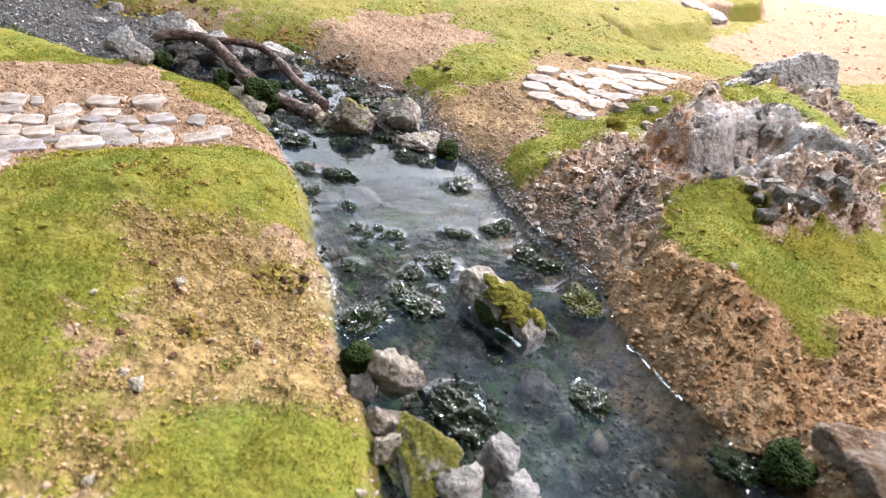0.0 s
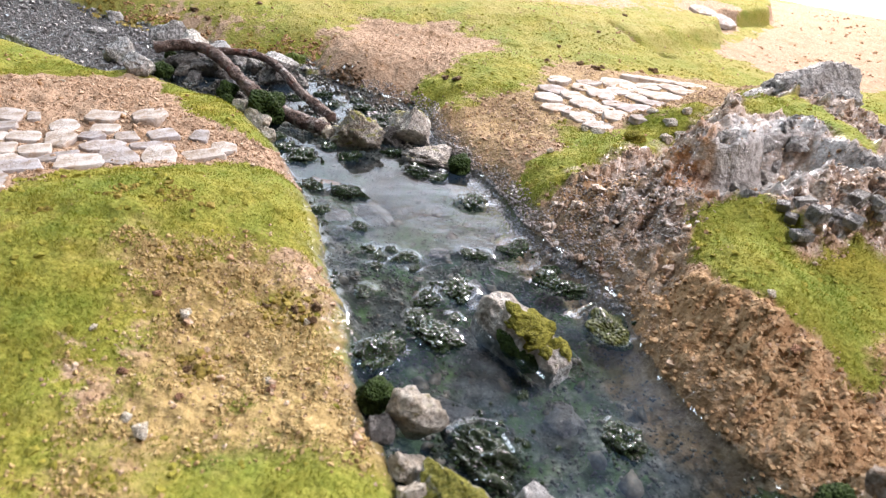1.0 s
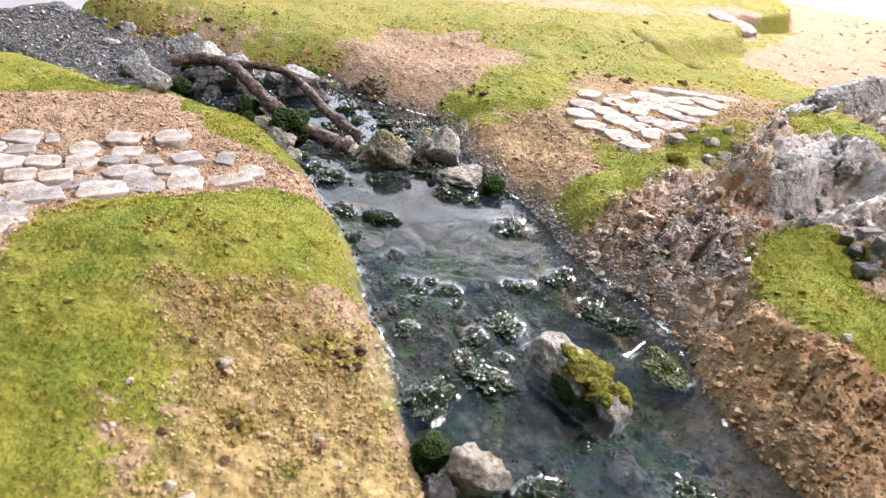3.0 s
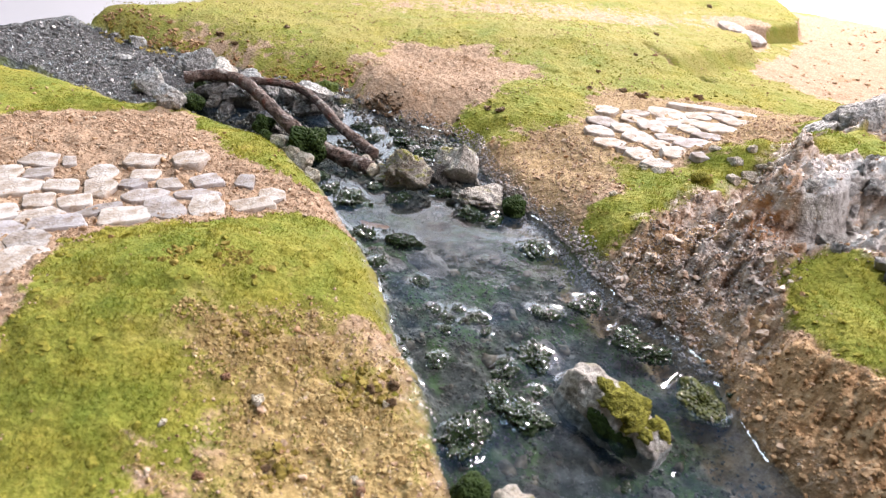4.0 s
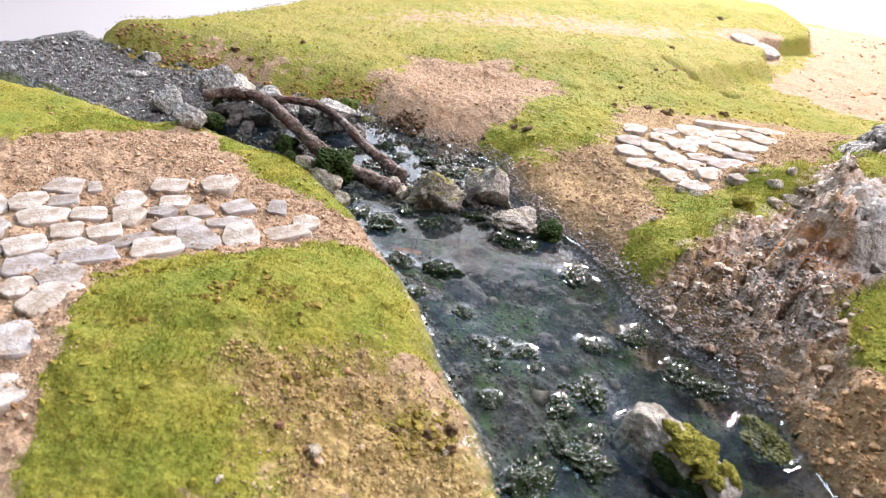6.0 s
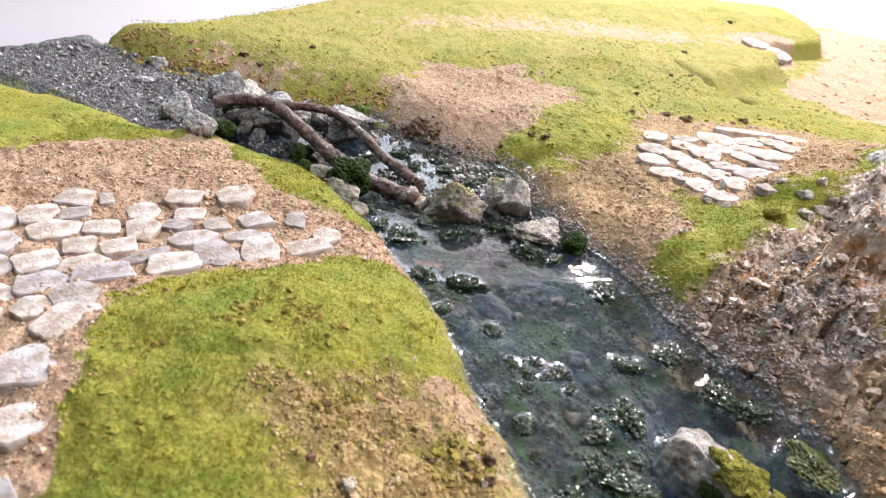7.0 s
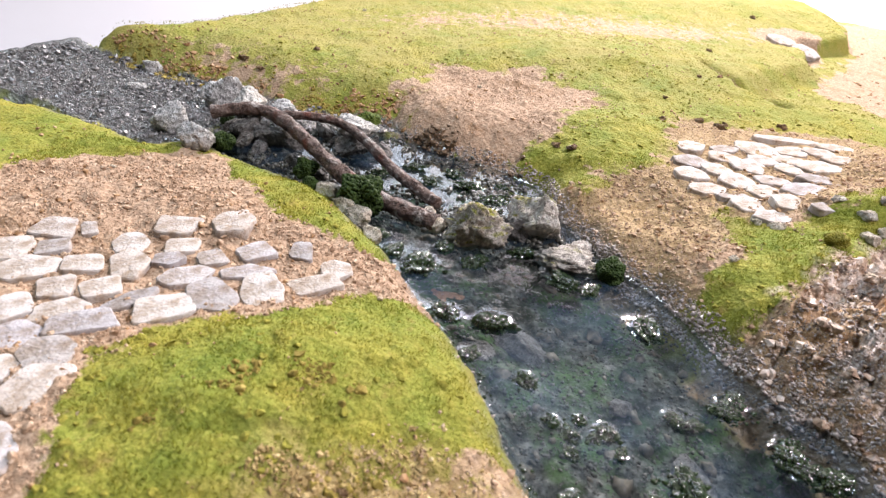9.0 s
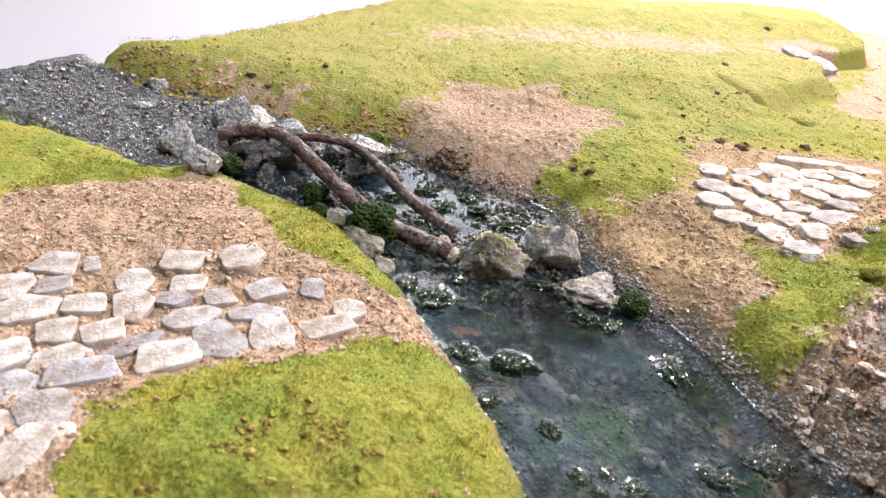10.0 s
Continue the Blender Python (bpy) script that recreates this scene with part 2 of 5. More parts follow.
def earthy(x, y):
    """1 where the ground is bare earth, 0 where it is turf."""
    w = 0.006 * fnoise(x, y, 0.022, 71, 4)
    m = np.zeros(np.shape(x))
    for poly, soft in ((WORN_LAWN, 0.0155), (WEST_PATH, 0.005), (NORTH_PATCH, 0.0149), (EAST_PATH, 0.0125), (FAR_WORN, 0.055), (FAR_EAST, 0.012), (FAR_STEP, 0.008), (NORTH_FOOT, 0.03), (EAST_BANK, 0.0085)):
        m = np.maximum(m, step(-outside(poly, x, y) + w * (2.6 if soft > 0.015 else 2.0 if soft > 0.01 else 1), -soft, soft) * (0.74 if soft > 0.015 else 1))
    m = np.where((m > 0.02) & (m < 0.98), np.clip(m + 0.3 * fnoise(x, y, 0.005, 75, 2), 0, 1), m)
    m = np.maximum(m, 0.75 * np.exp(-((beside(CREASE, x, y) / 0.005) ** 2)))
    m = m * (1 - step(-outside(OUTCROP_LAWN, x, y) + w * 0.5, -0.003, 0.003))
    return m


def worn(x, y):
    """1 where the turf by the stream is thin and mixed with ochre earth."""
    return step(-outside(WORN_LAWN, x, y) + 0.012 * fnoise(x, y, 0.02, 141, 4), -0.018, 0.010)


def height(x, y):
    return float(land(np.array([x]), np.array([y]))[0][0])


# ---- materials ----
class Nodes:
    """Short-hand for building a node material."""

    def __init__(self, name):
        self.m = bpy.data.materials.new(name)
        self.m.use_nodes = True
        self.t = self.m.node_tree
        self.bsdf = self.t.nodes["Principled BSDF"]
        self.where = self.t.nodes.new("ShaderNodeTexCoord").outputs["Object"]

    def put(self, socket, value):
        if isinstance(value, bpy.types.NodeSocket):
            self.t.links.new(value, socket)
        elif isinstance(value, tuple) and len(value) == 3 and socket.type == "RGBA":
            socket.default_value = (*value, 1)
        else:
            socket.default_value = value

    def noise(self, scale, detail=3.0, rough=0.6, shift=0.0, stretch=None):
        n = self.t.nodes.new("ShaderNodeTexNoise")
        v = self.where
        if shift or stretch:
            p = self.t.nodes.new("ShaderNodeMapping")
            self.t.links.new(v, p.inputs["Vector"])
            p.inputs["Location"].default_value = (shift, shift, shift)
            p.inputs["Scale"].default_value = stretch or (1, 1, 1)
            v = p.outputs["Vector"]
        self.t.links.new(v, n.inputs["Vector"])
        n.inputs["Scale"].default_value, n.inputs["Detail"].default_value, n.inputs["Roughness"].default_value = scale, detail, rough
        return n.outputs["Fac"]

    def voronoi(self, scale):
        n = self.t.nodes.new("ShaderNodeTexVoronoi")
        self.t.links.new(self.where, n.inputs["Vector"])
        n.inputs["Scale"].default_value = scale
        return n.outputs

    def ramp(self, fac, *stops):
        n = self.t.nodes.new("ShaderNodeValToRGB")
        e = n.color_ramp.elements
        while len(e) < len(stops):
            e.new(0.5)
        for k, (pos, col) in zip(e, stops):
            k.position, k.color = pos, (*col, 1)
        self.t.links.new(fac, n.inputs["Fac"])
        return n.outputs["Color"]

    def mix(self, fac, a, b, kind="MIX"):
        n = self.t.nodes.new("ShaderNodeMix")
        n.data_type, n.blend_type = "RGBA", kind
        self.put(n.inputs["Factor"], fac)
        self.put(n.inputs[6], a)
        self.put(n.inputs[7], b)
        return n.outputs[2]

    def math(self, op, a, b=0.0, clamp=False):
        n = self.t.nodes.new("ShaderNodeMath")
        n.operation, n.use_clamp = op, clamp
        self.put(n.inputs[0], a)
        self.put(n.inputs[1], b)
        return n.outputs[0]

    def band(self, v, a, b):
        n = self.t.nodes.new("ShaderNodeMapRange")
        n.interpolation_type = "SMOOTHSTEP"
        self.put(n.inputs["Value"], v)
        n.inputs["From Min"].default_value, n.inputs["From Max"].default_value = a, b
        return n.outputs["Result"]

    def attribute(self, name):
        n = self.t.nodes.new("ShaderNodeAttribute")
        n.attribute_name = name
        return n.outputs["Fac"]

    def upness(self):
        g, s = self.t.nodes.new("ShaderNodeNewGeometry"), self.t.nodes.new("ShaderNodeSeparateXYZ")
        self.t.links.new(g.outputs["Normal"], s.inputs[0])
        return s.outputs["Z"]

    def lot(self):
        return self.t.nodes.new("ShaderNodeObjectInfo").outputs["Random"]

    def bump(self, h, strength, distance):
        n = self.t.nodes.new("ShaderNodeBump")
        n.inputs["Strength"].default_value, n.inputs["Distance"].default_value = strength, distance
        self.put(n.inputs["Height"], h)
        self.t.links.new(n.outputs["Normal"], self.bsdf.inputs["Normal"])
        return n.outputs["Normal"]

    def done(self, colour, rough, spec=None):
        self.put(self.bsdf.inputs["Base Color"], colour)
        self.put(self.bsdf.inputs["Roughness"], rough)
        if spec is not None:
            self.put(self.bsdf.inputs["Specular IOR Level"], spec)
        return self.m


def turf_colour(n):
    fine = n.ramp(n.noise(700, 2), (0.3, (0.162, 0.172, 0.022)), (0.5, (0.228, 0.232, 0.032)), (0.72, (0.30, 0.285, 0.058)))
    broad = n.ramp(n.noise(30, 4, 0.65), (0.33, (0.68, 0.86, 0.7)), (0.46, (0.92, 0.98, 0.88)), (0.54, (1.02, 1.0, 0.95)), (0.68, (1.28, 1.12, 1.05)))
    c = n.mix(1.0, fine, broad, "MULTIPLY")
    c = n.mix(n.band(n.noise(75, 4, 0.72, 3.3), 0.58, 0.76), c, (0.26, 0.20, 0.05))
    g = n.t.nodes.new("ShaderNodeSeparateXYZ")
    n.t.links.new(n.where, g.inputs[0])
    # Far turf: the lamp's yellow, overexposed glare is put into the colour.
    yellowed = n.math("MULTIPLY", n.band(n.math("ADD", g.outputs["Y"], n.math("MULTIPLY", n.noise(9, 3, 0.6, 5.5), 0.2)), 0.55, 0.72), n.band(n.noise(22, 5, 0.72, 2.4), 0.3, 0.66))
    return n.mix(n.math("MULTIPLY", yellowed, 0.75), c, n.mix(n.noise(600, 2), (0.245, 0.205, 0.05), (0.375, 0.315, 0.105)))


def earth_colour(n):
    c = n.ramp(n.noise(420, 3, 0.7), (0.28, (0.235, 0.145, 0.088)), (0.46, (0.37, 0.25, 0.165)), (0.62, (0.475, 0.34, 0.235)), (0.8, (0.61, 0.49, 0.375)))
    return n.mix(n.band(n.noise(38, 4, 0.65, 1.7), 0.5, 0.72), c, n.mix(0.6, c, (0.30, 0.17, 0.08)))


def bank_colour(n):
    bank = n.ramp(n.noise(150, 4, 0.7, 5.1), (0.36, (0.07, 0.044, 0.031)), (0.435, (0.27, 0.175, 0.118)), (0.505, (0.50, 0.385, 0.29)), (0.575, (0.60, 0.50, 0.43)), (0.7, (0.74, 0.66, 0.60)))
    bank = n.mix(n.band(n.noise(62, 4, 0.7, 9.3), 0.53, 0.62), bank, n.mix(0.6, bank, n.ramp(n.noise(170, 4, 0.7, 1.1), (0.35, (0.11, 0.10, 0.095)), (0.48, (0.42, 0.395, 0.385)), (0.64, (0.68, 0.66, 0.65)))))
    bank = n.mix(n.band(n.noise(55, 4, 0.7, 12.7), 0.5, 0.62), bank, n.mix(0.6, bank, (0.15, 0.075, 0.035)))
    return bank


def ground_material():
    n = Nodes("modelled_ground")
    earth, turf = earth_colour(n), turf_colour(n)
    bank = bank_colour(n)
    brown = n.ramp(n.noise(260, 4, 0.7, 2.6), (0.3, (0.18, 0.10, 0.048)), (0.45, (0.39, 0.24, 0.12)), (0.58, (0.53, 0.355, 0.20)), (0.75, (0.66, 0.51, 0.345)))
    brown = n.mix(n.band(n.noise(60, 4, 0.65, 4.2), 0.5, 0.68), brown, n.mix(0.45, brown, (0.27, 0.15, 0.07)))
    bank = n.mix(n.attribute("stony"), brown, bank)
    rust = n.mix(n.math("MULTIPLY", n.attribute("rust"), n.band(n.noise(90, 3, 0.6, 8.8), 0.35, 0.6)), bank, n.mix(n.noise(300), (0.26, 0.10, 0.025), (0.54, 0.27, 0.10)))
    face = n.ramp(n.noise(75, 5, 0.7, 3.9), (0.33, (0.09, 0.08, 0.07)), (0.43, (0.32, 0.295, 0.275)), (0.54, (0.48, 0.455, 0.435)), (0.7, (0.60, 0.585, 0.57)))
    face = n.mix(n.band(n.noise(320, 4, 0.75, 6.3), 0.52, 0.7), face, n.mix(0.75, face, (0.10, 0.085, 0.075)))
    face = n.mix(n.band(n.noise(34, 4, 0.65, 11.0), 0.5, 0.66), face, n.mix(0.55, face, (0.36, 0.22, 0.12)))
    rust = n.mix(n.attribute("face"), rust, face)
    gravel = n.ramp(n.noise(330, 3, 0.7, 2.2), (0.3, (0.028, 0.03, 0.028)), (0.5, (0.085, 0.088, 0.082)), (0.75, (0.22, 0.215, 0.205)))
    bed = n.ramp(n.noise(120, 4, 0.7, 4.4), (0.34, (0.006, 0.009, 0.006)), (0.45, (0.020, 0.025, 0.019)), (0.57, (0.085, 0.086, 0.076)), (0.72, (0.25, 0.24, 0.21)))
    bed = n.mix(n.math("MULTIPLY", n.band(n.noise(40, 4, 0.7, 6.6), 0.5, 0.72), 0.5), bed, n.mix(n.noise(300), (0.009, 0.036, 0.010), (0.040, 0.105, 0.030)))
    bed = n.mix(n.math("MULTIPLY", n.attribute("algae"), n.band(n.noise(140, 4, 0.7, 3.1), 0.3, 0.6)), bed, n.mix(n.noise(400), (0.008, 0.03, 0.006), (0.05, 0.10, 0.02)))
    e = n.band(n.math("ADD", n.attribute("earth"), n.math("ADD", n.math("MULTIPLY", n.math("SUBTRACT", n.noise(170, 3), 0.5), 0.8), n.math("MULTIPLY", n.math("SUBTRACT", n.noise(800, 2), 0.5), 0.7))), 0.3, 0.72)
    ochre = n.ramp(n.noise(330, 4, 0.7, 7.7), (0.3, (0.145, 0.092, 0.036)), (0.45, (0.315, 0.225, 0.085)), (0.6, (0.43, 0.315, 0.135)), (0.78, (0.57, 0.45, 0.235)))
    thin = n.math("MULTIPLY", n.attribute("worn"), n.band(n.noise(70, 4, 0.7, 1.3), 0.3, 0.62))
    c = n.mix(e, n.mix(thin, turf, ochre), n.mix(n.math("MULTIPLY", n.attribute("worn"), 0.95), earth, ochre))
    c = n.mix(n.attribute("bank"), c, rust)
    c = n.mix(n.attribute("gravel"), c, gravel)
    wet = n.attribute("wet")
    gleam = n.math("MULTIPLY", n.math("MULTIPLY", wet, n.band(n.attribute("depth"), 0.0015, -0.0005)), n.band(n.noise(260, 3, 0.7, 4.9), 0.47, 0.62))
    c = n.mix(wet, c, n.mix(0.32, c, (0.07, 0.048, 0.03)))
    c = n.mix(n.attribute("bed"), c, bed)
    relief = n.bump(n.math("ADD", n.noise(500, 3, 0.7), n.math("MULTIPLY", n.voronoi(420)["Distance"], 0.5)), 0.7, 0.0016)
    r = n.math("SUBTRACT", 0.95, n.math("MULTIPLY", n.math("MAXIMUM", n.math("MAXIMUM", gleam, n.attribute("gravel")), n.math("MULTIPLY", n.math("MULTIPLY", n.attribute("bank"), n.attribute("stony")), n.band(n.noise(60, 3), 0.45, 0.65))), 0.68))
    n.put(n.bsdf.inputs["Coat Weight"], n.math("MULTIPLY", n.math("MAXIMUM", n.math("MAXIMUM", gleam, n.attribute("gravel")), n.math("MULTIPLY", n.math("MULTIPLY", n.attribute("bank"), n.attribute("stony")), n.band(n.noise(70, 3, 0.6, 2.9), 0.38, 0.52))), 1.0))
    n.bsdf.inputs["Coat Roughness"].default_value = 0.12
    n.bsdf.inputs["Coat IOR"].default_value = 1.8
    n.t.links.new(relief, n.bsdf.inputs["Coat Normal"])
    return n.done(c, r, 0.4)


def turf_material():
    n = Nodes("turf_fibre")
    c = turf_colour(n)
    n.done(c, 0.85, 0.15)
    through_light, both = n.t.nodes.new("ShaderNodeBsdfTranslucent"), n.t.nodes.new("ShaderNodeMixShader")
    n.put(through_light.inputs["Color"], c)
    both.inputs[0].default_value = 0.45
    n.t.links.new(n.bsdf.outputs[0], both.inputs[1])
    n.t.links.new(through_light.outputs[0], both.inputs[2])
    n.t.links.new(both.outputs[0], n.t.nodes["Material Output"].inputs["Surface"])
    return n.m


def grain_material(name, stops, rough=0.9, spec=0.3):
    n = Nodes(name)
    c = n.ramp(n.noise(240, 2, 0.7), *stops)
    n.bump(n.noise(1500, 2), 0.3, 0.0004)
    return n.done(c, rough, spec)


def stone_material(name, pale, mid, dark, moss=0.0, gloss=0.9, layers=False):
    n = Nodes(name)
    c = n.ramp(n.noise(90, 6, 0.75), (0.32, dark), (0.43, mid), (0.56, pale), (0.75, tuple(min(0.85, v * 1.15) for v in pale)))
    if layers:
        c = n.mix(n.band(n.noise(150, 4, 0.7, 2.0, (1, 1, 0.22)), 0.48, 0.62), c, n.mix(0.6, c, dark))
    c = n.mix(n.band(n.noise(380, 5, 0.8, 1.0), 0.5, 0.66), c, n.mix(0.62, c, dark))
    c = n.mix(n.band(n.noise(40, 4, 0.6, 7.0), 0.5, 0.7), c, n.mix(0.35, c, (0.30, 0.22, 0.13)))
    if moss:
        green = n.ramp(n.noise(700, 3, 0.7), (0.3, (0.12, 0.13, 0.02)), (0.5, (0.28, 0.275, 0.045)), (0.7, (0.44, 0.41, 0.10)))
        m = n.band(n.math("ADD", n.math("MULTIPLY", n.upness(), 0.4), n.noise(110, 5, 0.75, 4.0)), 1.0 - moss * 0.5, 1.2 - moss * 0.5)
        c = n.mix(m, c, green)
    tint = n.ramp(n.lot(), (0.0, (0.86, 0.84, 0.82)), (0.5, (1.0, 1.0, 1.0)), (1.0, (1.06, 1.02, 0.95)))
    c = n.mix(1.0, c, tint, "MULTIPLY")
    n.bump(n.math("ADD", n.noise(230, 6, 0.75), n.math("MULTIPLY", n.voronoi(330)["Distance"], 0.5)), 1.0, 0.006)
    return n.done(c, gloss, 0.35)


def flag_material():
    n = Nodes("whitened_slab")
    c = n.ramp(n.noise(130, 5, 0.7), (0.3, (0.20, 0.145, 0.10)), (0.41, (0.36, 0.31, 0.265)), (0.52, (0.48, 0.45, 0.435)), (0.72, (0.63, 0.615, 0.62)))
    c = n.mix(n.band(n.noise(300, 3, 0.7, 2.0), 0.6, 0.72), c, (0.30, 0.22, 0.15))
    c = n.mix(n.band(n.noise(55, 4, 0.7, 6.0), 0.5, 0.68), c, n.mix(0.6, c, (0.36, 0.25, 0.15)))
    tint = n.ramp(n.lot(), (0.0, (0.66, 0.66, 0.69)), (0.35, (0.98, 0.92, 0.85)), (0.7, (1.05, 1.03, 1.0)), (1.0, (0.80, 0.80, 0.86)))
    c = n.mix(1.0, c, tint, "MULTIPLY")
    n.bump(n.math("ADD", n.noise(200, 5, 0.7), n.math("MULTIPLY", n.noise(900, 2), 0.15)), 0.7, 0.002)
    return n.done(c, 0.85, 0.3)


def bark_material():
    n = Nodes("twig_bark")
    c = n.ramp(n.noise(120, 5, 0.75), (0.32, (0.025, 0.015, 0.012)), (0.46, (0.10, 0.058, 0.045)), (0.58, (0.2, 0.135, 0.11)), (0.75, (0.38, 0.31, 0.28)))
    c = n.mix(n.band(n.noise(45, 3, 0.6, 3.0), 0.56, 0.68), c, (0.16, 0.045, 0.025))
    c = n.mix(n.band(n.noise(70, 5, 0.75, 9.0), 0.53, 0.62), c, n.mix(n.noise(400, 3), (0.30, 0.26, 0.24), (0.5, 0.46, 0.43)))
    c = n.mix(n.band(n.noise(330, 4, 0.75, 5.0), 0.55, 0.66), c, (0.03, 0.02, 0.016))
    n.bump(n.math("ADD", n.noise(260, 5, 0.75), n.noise(90, 4)), 1.0, 0.004)
    return n.done(c, 0.6, 0.4)


def foam_material(name, dark, light, rough, spec, coat=0.0):
    n = Nodes(name)
    c = n.ramp(n.noise(520, 3, 0.7), (0.32, dark), (0.7, light))
    n.bump(n.noise(600, 3), 0.25 if "weed" in name else 0.6, 0.001)
    n.bsdf.inputs["Coat Weight"].default_value, n.bsdf.inputs["Coat Roughness"].default_value = coat, 0.05
    n.bsdf.inputs["Coat IOR"].default_value = 1.8 if "grit" in name else 1.62
    return n.done(c, rough, spec)


def water_material():
    """Clear cast resin: gloss on top, a faintly cloudy body tinted with reflected blue, the bed showing through."""
    n = Nodes("clear_resin")
    t = n.t
    t.nodes.remove(n.bsdf)
    see, gloss, cloud = (t.nodes.new(k) for k in ("ShaderNodeBsdfTransparent", "ShaderNodeBsdfGlossy", "ShaderNodeBsdfDiffuse"))
    # The blue of see and cloud puts bluish reflected light into the body colour.
    see.inputs["Color"].default_value = (0.77, 0.86, 0.92, 1)
    gloss.inputs["Roughness"].default_value = 0.03
    cloud.inputs["Color"].default_value = (0.22, 0.39, 0.62, 1)
    b = t.nodes.new("ShaderNodeBump")
    b.inputs["Strength"].default_value, b.inputs["Distance"].default_value = 0.2, 0.0016
    t.links.new(n.math("ADD", n.noise(70, 2, 0.5), n.math("MULTIPLY", n.noise(300, 2), 0.15)), b.inputs["Height"])
    f = t.nodes.new("ShaderNodeFresnel")
    f.inputs["IOR"].default_value = 1.55
    t.links.new(b.outputs["Normal"], gloss.inputs["Normal"])
    t.links.new(b.outputs["Normal"], f.inputs["Normal"])
    a, c = t.nodes.new("ShaderNodeMixShader"), t.nodes.new("ShaderNodeMixShader")
    t.links.new(n.math("MULTIPLY", n.band(n.noise(24, 4, 0.65), 0.36, 0.74), 0.075), a.inputs[0])
    t.links.new(see.outputs[0], a.inputs[1])
    t.links.new(cloud.outputs[0], a.inputs[2])
    t.links.new(f.outputs[0], c.inputs[0])
    t.links.new(a.outputs[0], c.inputs[1])
    t.links.new(gloss.outputs[0], c.inputs[2])
    t.links.new(c.outputs[0], t.nodes["Material Output"].inputs["Surface"])
    return n.m


def plain_material(name, colour, rough=0.8):
    n = Nodes(name)
    c = n.mix(n.noise(4, 4), colour, tuple(v * 0.97 for v in colour))
    n.bump(n.noise(160, 2), 0.05, 0.001)
    return n.done(c, rough, 0.3)


GROUND, TURF = ground_material(), turf_material()
SAND = grain_material("sand_grain", ((0.3, (0.24, 0.15, 0.09)), (0.5, (0.44, 0.305, 0.205)), (0.72, (0.62, 0.50, 0.385))))
def clod_material():
    n = Nodes("bank_clod")
    n.bump(n.noise(600, 3), 0.6, 0.001)
    n.bsdf.inputs["Coat Weight"].default_value, n.bsdf.inputs["Coat Roughness"].default_value = 0.35, 0.12
    return n.done(bank_colour(n), 0.8, 0.3)


CLOD = clod_material()
BROWN_GRAIN = grain_material("brown_grain", ((0.3, (0.12, 0.055, 0.02)), (0.5, (0.35, 0.195, 0.085)), (0.75, (0.52, 0.36, 0.21))), 0.6, 0.45)
OCHRE_GRAIN = grain_material("ochre_grain", ((0.3, (0.2, 0.125, 0.052)), (0.48, (0.40, 0.29, 0.125)), (0.62, (0.51, 0.39, 0.19)), (0.8, (0.66, 0.55, 0.36))))
BROWN_EARTH = grain_material("brown_earth", ((0.3, (0.19, 0.11, 0.055)), (0.5, (0.42, 0.27, 0.145)), (0.75, (0.60, 0.45, 0.29))), 0.95, 0.15)
RAGGED = grain_material("ragged_tuft", ((0.3, (0.11, 0.085, 0.02)), (0.5, (0.25, 0.19, 0.045)), (0.75, (0.40, 0.32, 0.10))), 0.95, 0.15)
GREY_GRAIN = grain_material("grey_grain", ((0.3, (0.045, 0.044, 0.044)), (0.5, (0.135, 0.128, 0.128)), (0.8, (0.38, 0.365, 0.365))), 0.25, 0.7)
WET_GRAIN = foam_material("wet_grit", (0.15, 0.105, 0.085), (0.58, 0.51, 0.47), 0.35, 0.5, 1.0)
BED_GRAIN = grain_material("bed_grain", ((0.3, (0.018, 0.021, 0.016)), (0.5, (0.058, 0.057, 0.046)), (0.8, (0.20, 0.185, 0.155))), 0.6, 0.3)
BED_PEBBLE = grain_material("bed_pebble", ((0.3, (0.015, 0.018, 0.011)), (0.45, (0.055, 0.05, 0.037)), (0.6, (0.12, 0.098, 0.068)), (0.8, (0.24, 0.215, 0.18))), 0.6, 0.3)
PALE_STONE = stone_material("pale_stone", (0.80, 0.80, 0.80), (0.58, 0.58, 0.58), (0.11, 0.105, 0.10))
WARM_STONE = stone_material("warm_stone", (0.80, 0.75, 0.67), (0.60, 0.52, 0.42), (0.13, 0.10, 0.065), 0.2)
MOSSY_STONE = stone_material("mossy_stone", (0.80, 0.78, 0.75), (0.58, 0.53, 0.48), (0.12, 0.09, 0.065), 0.46)
DAM_STONE = stone_material("mossy_brown_stone", (0.66, 0.61, 0.55), (0.40, 0.34, 0.27), (0.07, 0.05, 0.033), 0.52)
SLANT_STONE = stone_material("pale_mossed_stone", (0.82, 0.78, 0.74), (0.62, 0.57, 0.52), (0.16, 0.125, 0.09), 0.3)
TURFED_STONE = stone_material("turfed_stone", (0.78, 0.77, 0.75), (0.60, 0.59, 0.57), (0.25, 0.24, 0.2), 0.86)
LAYERED_STONE = stone_material("layered_stone", (0.74, 0.73, 0.72), (0.53, 0.51, 0.50), (0.11, 0.10, 0.09), 0.0, 0.6, True)
CHALK_STONE = stone_material("chalk_stone", (0.85, 0.79, 0.68), (0.80, 0.72, 0.58), (0.60, 0.49, 0.34))
MUDDY_STONE = stone_material("muddy_stone", (0.50, 0.43, 0.37), (0.30, 0.20, 0.125), (0.11, 0.065, 0.035))
CLOD_STONE = stone_material("earth_clod", (0.30, 0.2, 0.11), (0.18, 0.105, 0.05), (0.06, 0.035, 0.018))
RUSTY_STONE = stone_material("rusty_stone", (0.46, 0.26, 0.16), (0.33, 0.17, 0.10), (0.16, 0.08, 0.05))
